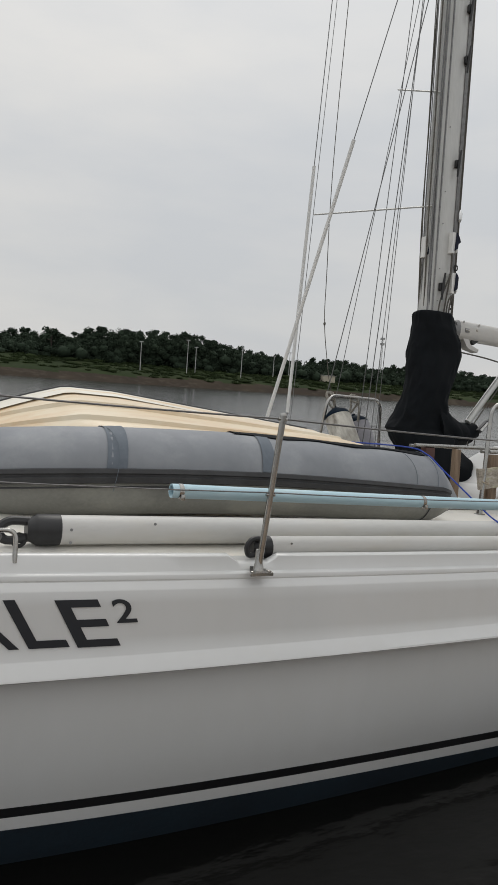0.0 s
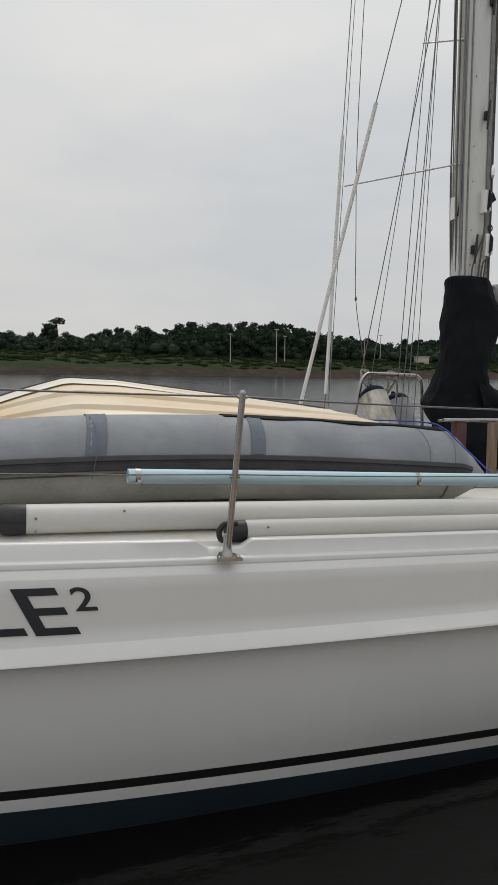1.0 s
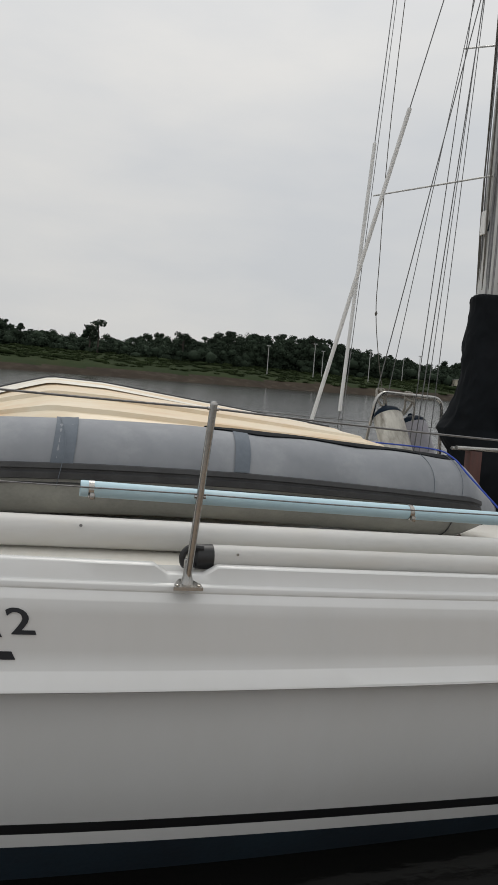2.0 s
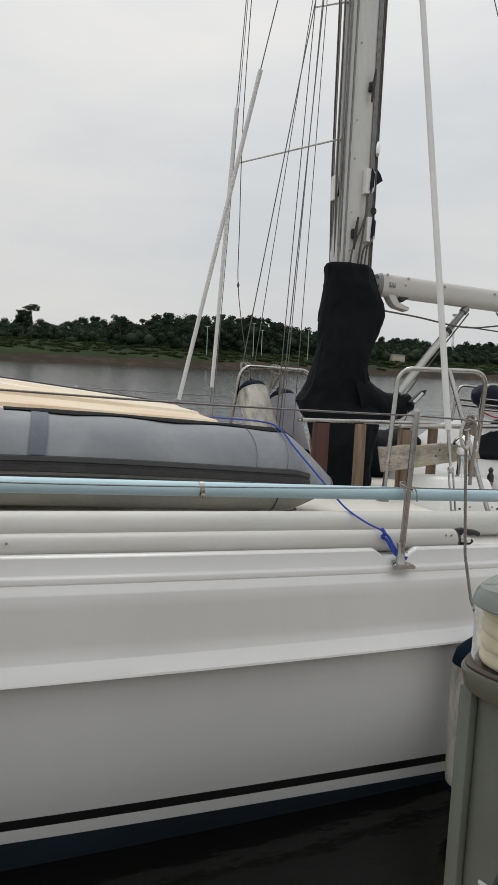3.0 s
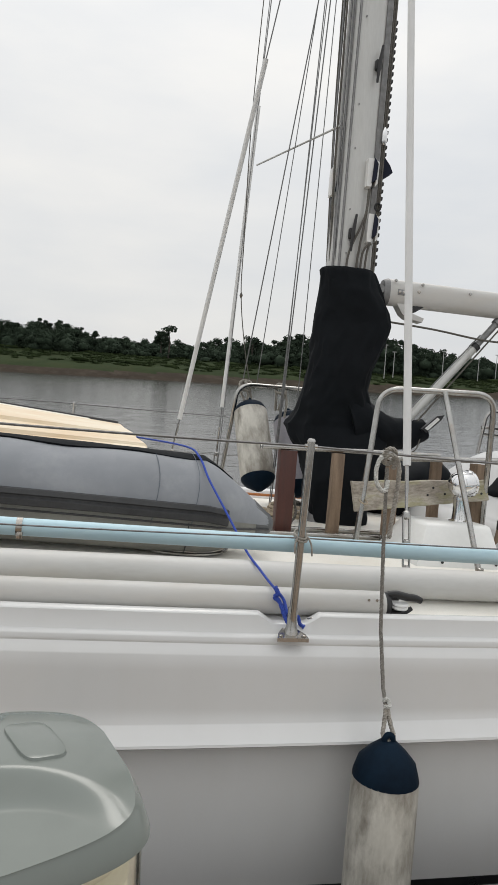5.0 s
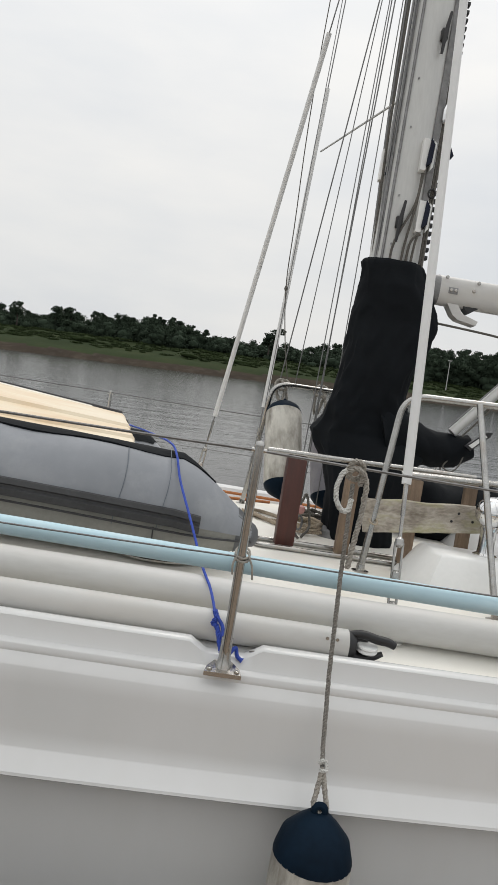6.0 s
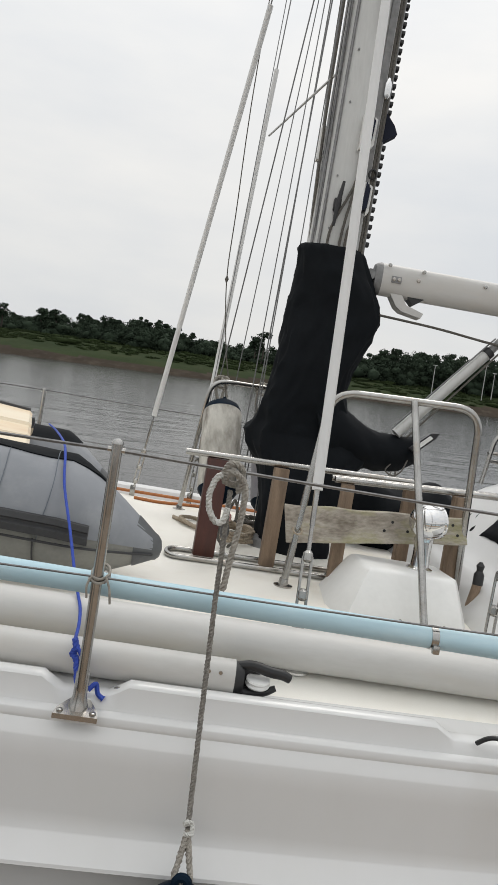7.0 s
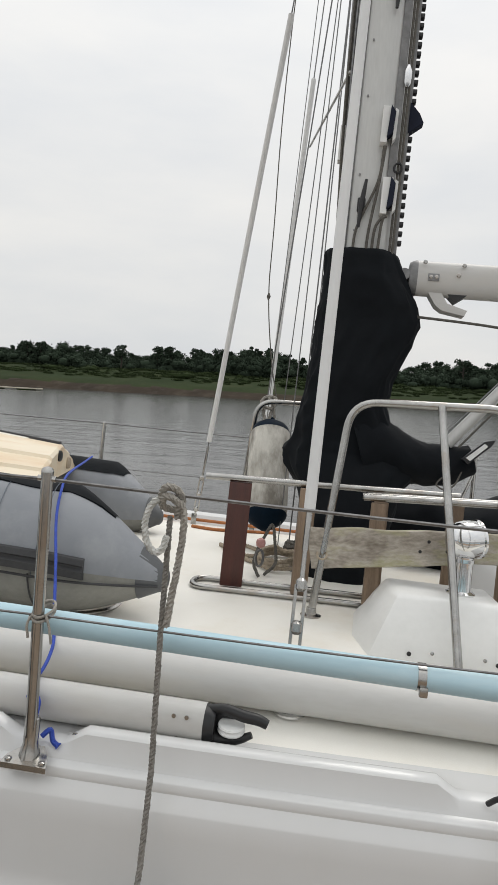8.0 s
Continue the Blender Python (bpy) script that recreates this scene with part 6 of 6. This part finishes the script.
for i in range(31):
    u = i / 30
    k = 0.085 * (min(1, u / 0.06) ** 0.5 * 0.9 + 0.1) * (1 + 0.05 * math.sin(u * 40))
    rings.append([(4.72 + 1.6 * u, 3.92 + k * math.cos(t) * 1.25, 2.062 - 0.03 * u + k * math.sin(t) + 0.01 * noise.noise(Vector((u * 9, t, 3)))) for t in [2 * math.pi * j / 22 for j in range(22)]])
part("cloth", Geo().rings(rings), NAVY_CLOTH, bundle)
part("strap", Geo().tube([(5.02, 3.92 + 0.112 * math.cos(t), 2.057 + 0.092 * math.sin(t)) for t in [6.28 * j / 20 for j in range(20)]], 0.007, 6, loop=True), TUBE_DARK, bundle)
single("red_line", Geo().tube(smooth_path([(4.64, 3.72, 1.94), (4.75, 3.70, 1.905), (4.95, 3.70, 1.92), (5.06, 3.72, 1.985), (5.10, 3.74, 2.06), (5.12, 3.76, 2.14), (5.10, 3.77, 2.11), (5.14, 3.78, 2.16)], 6), 0.005, 6), ROPE_RED, "thin red line tied round a rack rail", "line")
wire("rack_line", smooth_path([(5.45, 3.74, 2.08), (5.52, 3.72, 2.0), (5.46, 3.72, 1.92), (5.3, 3.74, 1.93)], 6), 0.007, ROPE_WHITE, "white line looped on a rack", "line")


# ---- dock, pedestal and mooring rope ----
DZ = 0.40
PED_AT = Vector((2.345, 0.8145, 1.466))
PT = Matrix.Translation((PED_AT.x, PED_AT.y, DZ)) @ pose(0, 0, 0, 0, 0, 19.5)
H = PED_AT.z - DZ       # height of the cap's lower edge


def bowed(a, b, z, bow=0.014, n=72, p=9):
    """A rectangle with bowed sides and rounded corners."""
    pts = []
    for i in range(n):
        w = 2 * math.pi * (i + 0.5) / n
        c, s = math.cos(w), math.sin(w)
        u, v = math.copysign(abs(c) ** (2 / p), c), math.copysign(abs(s) ** (2 / p), s)
        pts.append((a * u + bow * u * (1 - v * v), b * v + bow * v * (1 - u * u), z))
    return pts


ped = tagged(new("power_pedestal"), "grey-green dockside power pedestal with cream ribbed lamp", "power pedestal")
ped.location = PT.translation
bpy.context.view_layer.update()
A, B = 0.168, 0.108
pp = lambda name, g, mat, label="", parent=None, smooth=True: part(name, g, mat, parent or ped, label, smooth, PT)


def scoop(x, y, cx, side):
    """1 inside the arched hollow at a long side of the cap, 0 outside it."""
    r = math.hypot((x - cx) / 0.118, (y - side * (B + 0.012)) / 0.098)
    k = min(1.0, max(0.0, (1.10 - r) / 0.34))
    return k * k * (3 - 2 * k)


def cap_z(x, y):
    """The moulded top: a low dome with an arched hollow at each long side."""
    dome = H + 0.064 - 0.020 * (abs(x) / A) ** 2.2 - 0.016 * (abs(y) / B) ** 2.0
    for cx, side in ((0.035, -1), (-0.035, 1)):
        k = scoop(x, y, cx, side)
        floor_z = H + 0.036 + 0.007 * (1 - abs(y) / B)
        dome += (min(dome, floor_z) - dome) * k
    return dome


# skirt, then the top as rings shrinking towards the middle
rim = [bowed(A - 0.014, B - 0.014, H + 0.012, 0.014, 220, 8), bowed(A - 0.003, B - 0.003, H + 0.011, 0.014, 220, 8), bowed(A - 0.001, B - 0.001, H + 0.013, 0.014, 220, 8), bowed(A - 0.007, B - 0.006, H + 0.031, 0.014, 220, 8), bowed(A - 0.0095, B - 0.0085, H + 0.0335, 0.014, 220, 8)]
for n in range(34):
    k = 0.925 - 0.91 * n / 33
    rim.append([(x, y, cap_z(x, y)) for x, y, z in bowed(A * k, B * k, 0, 0.014 * k, 220, 8 - 4 * (1 - k))])
cap = pp("cap", Geo().rings(rim), PED_CAP, "glossy grey-green moulded cap with arched hollows")
for x, y, tw in ((-0.098, 0.006, 6), (0.098, 0.020, 6)):
    g = Geo()
    plate = bowed(0.0185, 0.034, 0, 0.002, 40, 6)
    turn = pose(0, 0, 0, 0, 0, tw)
    base = [turn @ Vector(q) + Vector((x, y, 0)) for q in plate]
    g.rings([[(q.x, q.y, cap_z(q.x, q.y) + up) for q in [Vector((x, y, 0)).lerp(v, k) for v in base]] for k, up in ((1.06, -0.002), (1.0, 0.0022), (0.9, 0.0030), (0.5, 0.0030), (0.02, 0.0030))])
    pp("badge", g, PED_CAP, "raised blank badge", cap)
g = Geo()
rings = []
for k in range(33):
    z = H - 0.082 + 0.097 * k / 32
    w = 0.007 * abs(math.sin(math.pi * (z - H + 0.082) / 0.02425)) ** 0.6
    rings.append(bowed(A - 0.019 + w, B - 0.018 + w, z, 0.014, 96, 6))
g.rings(rings)
pp("lamp_lens", g, LENS, "cream ribbed lamp lens")
shell = Geo().rings([bowed(A - 0.006, B - 0.006, z, 0.014, 96, 8) for z in (H - 0.0825, H + 0.013)] + [bowed(A - 0.009, B - 0.009, z, 0.014, 96, 8) for z in (H + 0.013, H - 0.0825)], caps=False)
shell = pp("clear_shell", shell, CLEAR, "clear acrylic shell round the lens")
shell.visible_shadow = False
g = Geo().rings([bowed(A - 0.030, B - 0.028, H - 0.087), bowed(A - 0.001, B - 0.001, H - 0.089), bowed(A, B, H - 0.085), bowed(A - 0.004, B - 0.004, H - 0.081), bowed(A - 0.012, B - 0.012, H - 0.084), bowed(A - 0.028, B - 0.026, H - 0.083)])
pp("gasket", g, GASKET, "brown rubber gasket")
g = Geo().rings([bowed(A - 0.014, B - 0.014, H - 0.128), bowed(A - 0.005, B - 0.005, H - 0.128), bowed(A - 0.001, B - 0.001, H - 0.122), bowed(A + 0.004, B + 0.004, H - 0.094), bowed(A + 0.002, B + 0.002, H - 0.089), bowed(A - 0.01, B - 0.01, H - 0.089)])
pp("collar", g, PED_BAND, "olive green collar")
g = Geo().rings([bowed(A - 0.020, B - 0.016, z, 0.006) for z in (0.0, 0.02, H - 0.20, H - 0.12)])
pp("column", g, PED_BODY, "sage green column")
pp("base_plate", Geo().box((0, 0, 0.008), (0.44, 0.30, 0.016), 0.004), GALV, "galvanised base plate")
for sx in (-1, 1):
    for sy in (-1, 1):
        pp("corner_rib", Geo().box((sx * (A - 0.018), sy * (B - 0.014), (H - 0.12) / 2), (0.028, 0.026, H - 0.12), 0.009), PED_BODY)
for z in (H - 0.222, H - 0.385):
    s = pp("socket_box", Geo().box((0.035, -B + 0.002, z), (0.172, 0.026, 0.135), 0.008, pose(0, 0, 0, 3, 0, 0)), LENS, "cream socket housing")
    pp("socket_lid", Geo().box((0.035, -B - 0.018, z - 0.008), (0.155, 0.022, 0.118), 0.008, pose(0, 0, 0, 3, 0, 0)), SMOKE, "smoked hinged lid", s)
    for x in (-0.015, 0.085):
        pp("hinge", Geo().lathe((x - 0.012, -B - 0.016, z + 0.062), [(0.008, 0), (0.008, 0.024)], 10, (1, 0, 0)), LENS, "", s)
    for x in (-0.03, 0.10):
        pp("latch", Geo().box((x, -B - 0.030, z - 0.05), (0.01, 0.006, 0.012), 0.002), SMOKE, "", s)
br = pp("bracket", Geo().box((-A + 0.012, -0.045, H - 0.275), (0.008, 0.042, 0.05), 0.004), SMOKE, "dark bracket")
for k in (-0.012, 0.012):
    pp("bolt", Geo().lathe((-A + 0.008, -0.045 + k, H - 0.272 - k * 0.6), [(0.005, 0), (0.005, 0.004)], 8, (-1, 0, 0)), STEEL, "", br)
strap = [(-A + 0.010, H - 0.255), (-A - 0.004, H - 0.262), (-A - 0.050, H - 0.352), (-A - 0.100, H - 0.360), (-A - 0.128, H - 0.318)]
inner = [(x + 0.003, z + 0.004) for x, z in reversed(strap)]
pp("hose_hook", Geo().outline([(x, -0.068, z) for x, z in strap] + [(x, -0.068, z) for x, z in inner], (0, 0.046, 0)), GALV, "bent shiny steel hose hook")
pp("side_hook", Geo().outline([(A - 0.02, 0.03, H - 0.33), (A + 0.06, 0.03, H - 0.30), (A + 0.085, 0.03, H - 0.22), (A + 0.09, 0.03, H - 0.22), (A + 0.068, 0.03, H - 0.305), (A - 0.02, 0.03, H - 0.342)], (0, 0.05, 0)), GALV, "bent galvanised hose hook")

# the dock runs at a slant to the yacht
DT = pose(3.34, 1.53, DZ, 0, 0, 12)
dock = tagged(new("dock"), "timber plank dock beside the moored yacht", "dock", kind="structure")
dock.matrix_world = DT
bpy.context.view_layer.update()


def dock_part(name, g, mat, label=""):
    ob = new(name, solid(name, g, mat, frame_of=ONE))
    ob.parent = dock
    return tagged(ob, label)


dock_part("frame", Geo().box((-2.0, -2.06, -0.14), (13.4, 3.9, 0.19), 0.01), WOOD_GREY)
dock_part("edge_beam", Geo().box((-2.0, -0.035, -0.115), (13.5, 0.07, 0.2), 0.008), DOCK_WOOD)
plank_mesh = dock_part("plank", Geo().box((0, -2.05, -0.018), (0.138, 4.08, 0.036), 0.005, steps=1), DOCK_WOOD).data
for i in range(1, 92):
    ob = new("plank", plank_mesh)
    ob.parent = dock
    ob.location = ((-0.146 if i % 2 else 0.146) * ((i + 1) // 2) if i < 62 else -0.146 * (i - 30), 0, rng.uniform(-0.002, 0.001))
for x in (-6.5, -2.0, 2.5):
    dock_part("float", Geo().box((x, -2.0, -0.3), (2.4, 3.2, 0.42), 0.06), CONCRETE)

a = BOAT.inverted() @ Vector((3.35, 1.38, DZ + 0.07))
single("mooring_rope", strands(smooth_path([a, a + Vector((0.12, 0.12, -0.02)), a + Vector((0.55, 0.55, -0.05)), a + Vector((1.25, 1.0, 0.10)), a + Vector((2.3, 1.22, 0.55))], 8), 0.013, 0.045), ROPE_WHITE, "white laid mooring rope between dock and yacht", "rope")
cl = tagged(new("dock_cleat"), "galvanised horn cleat bolted to the dock edge", "cleat")
cl.location = (3.35, 1.38, DZ)
bpy.context.view_layer.update()
part("base", Geo().box((3.35, 1.38, DZ + 0.015), (0.10, 0.05, 0.03), 0.01), GALV, cl, frame_of=ONE)
part("horn", Geo().tube([(3.22, 1.38, DZ + 0.062), (3.29, 1.38, DZ + 0.058), (3.41, 1.38, DZ + 0.058), (3.48, 1.38, DZ + 0.062)], [0.010, 0.016, 0.016, 0.010], 10), GALV, cl, frame_of=ONE)
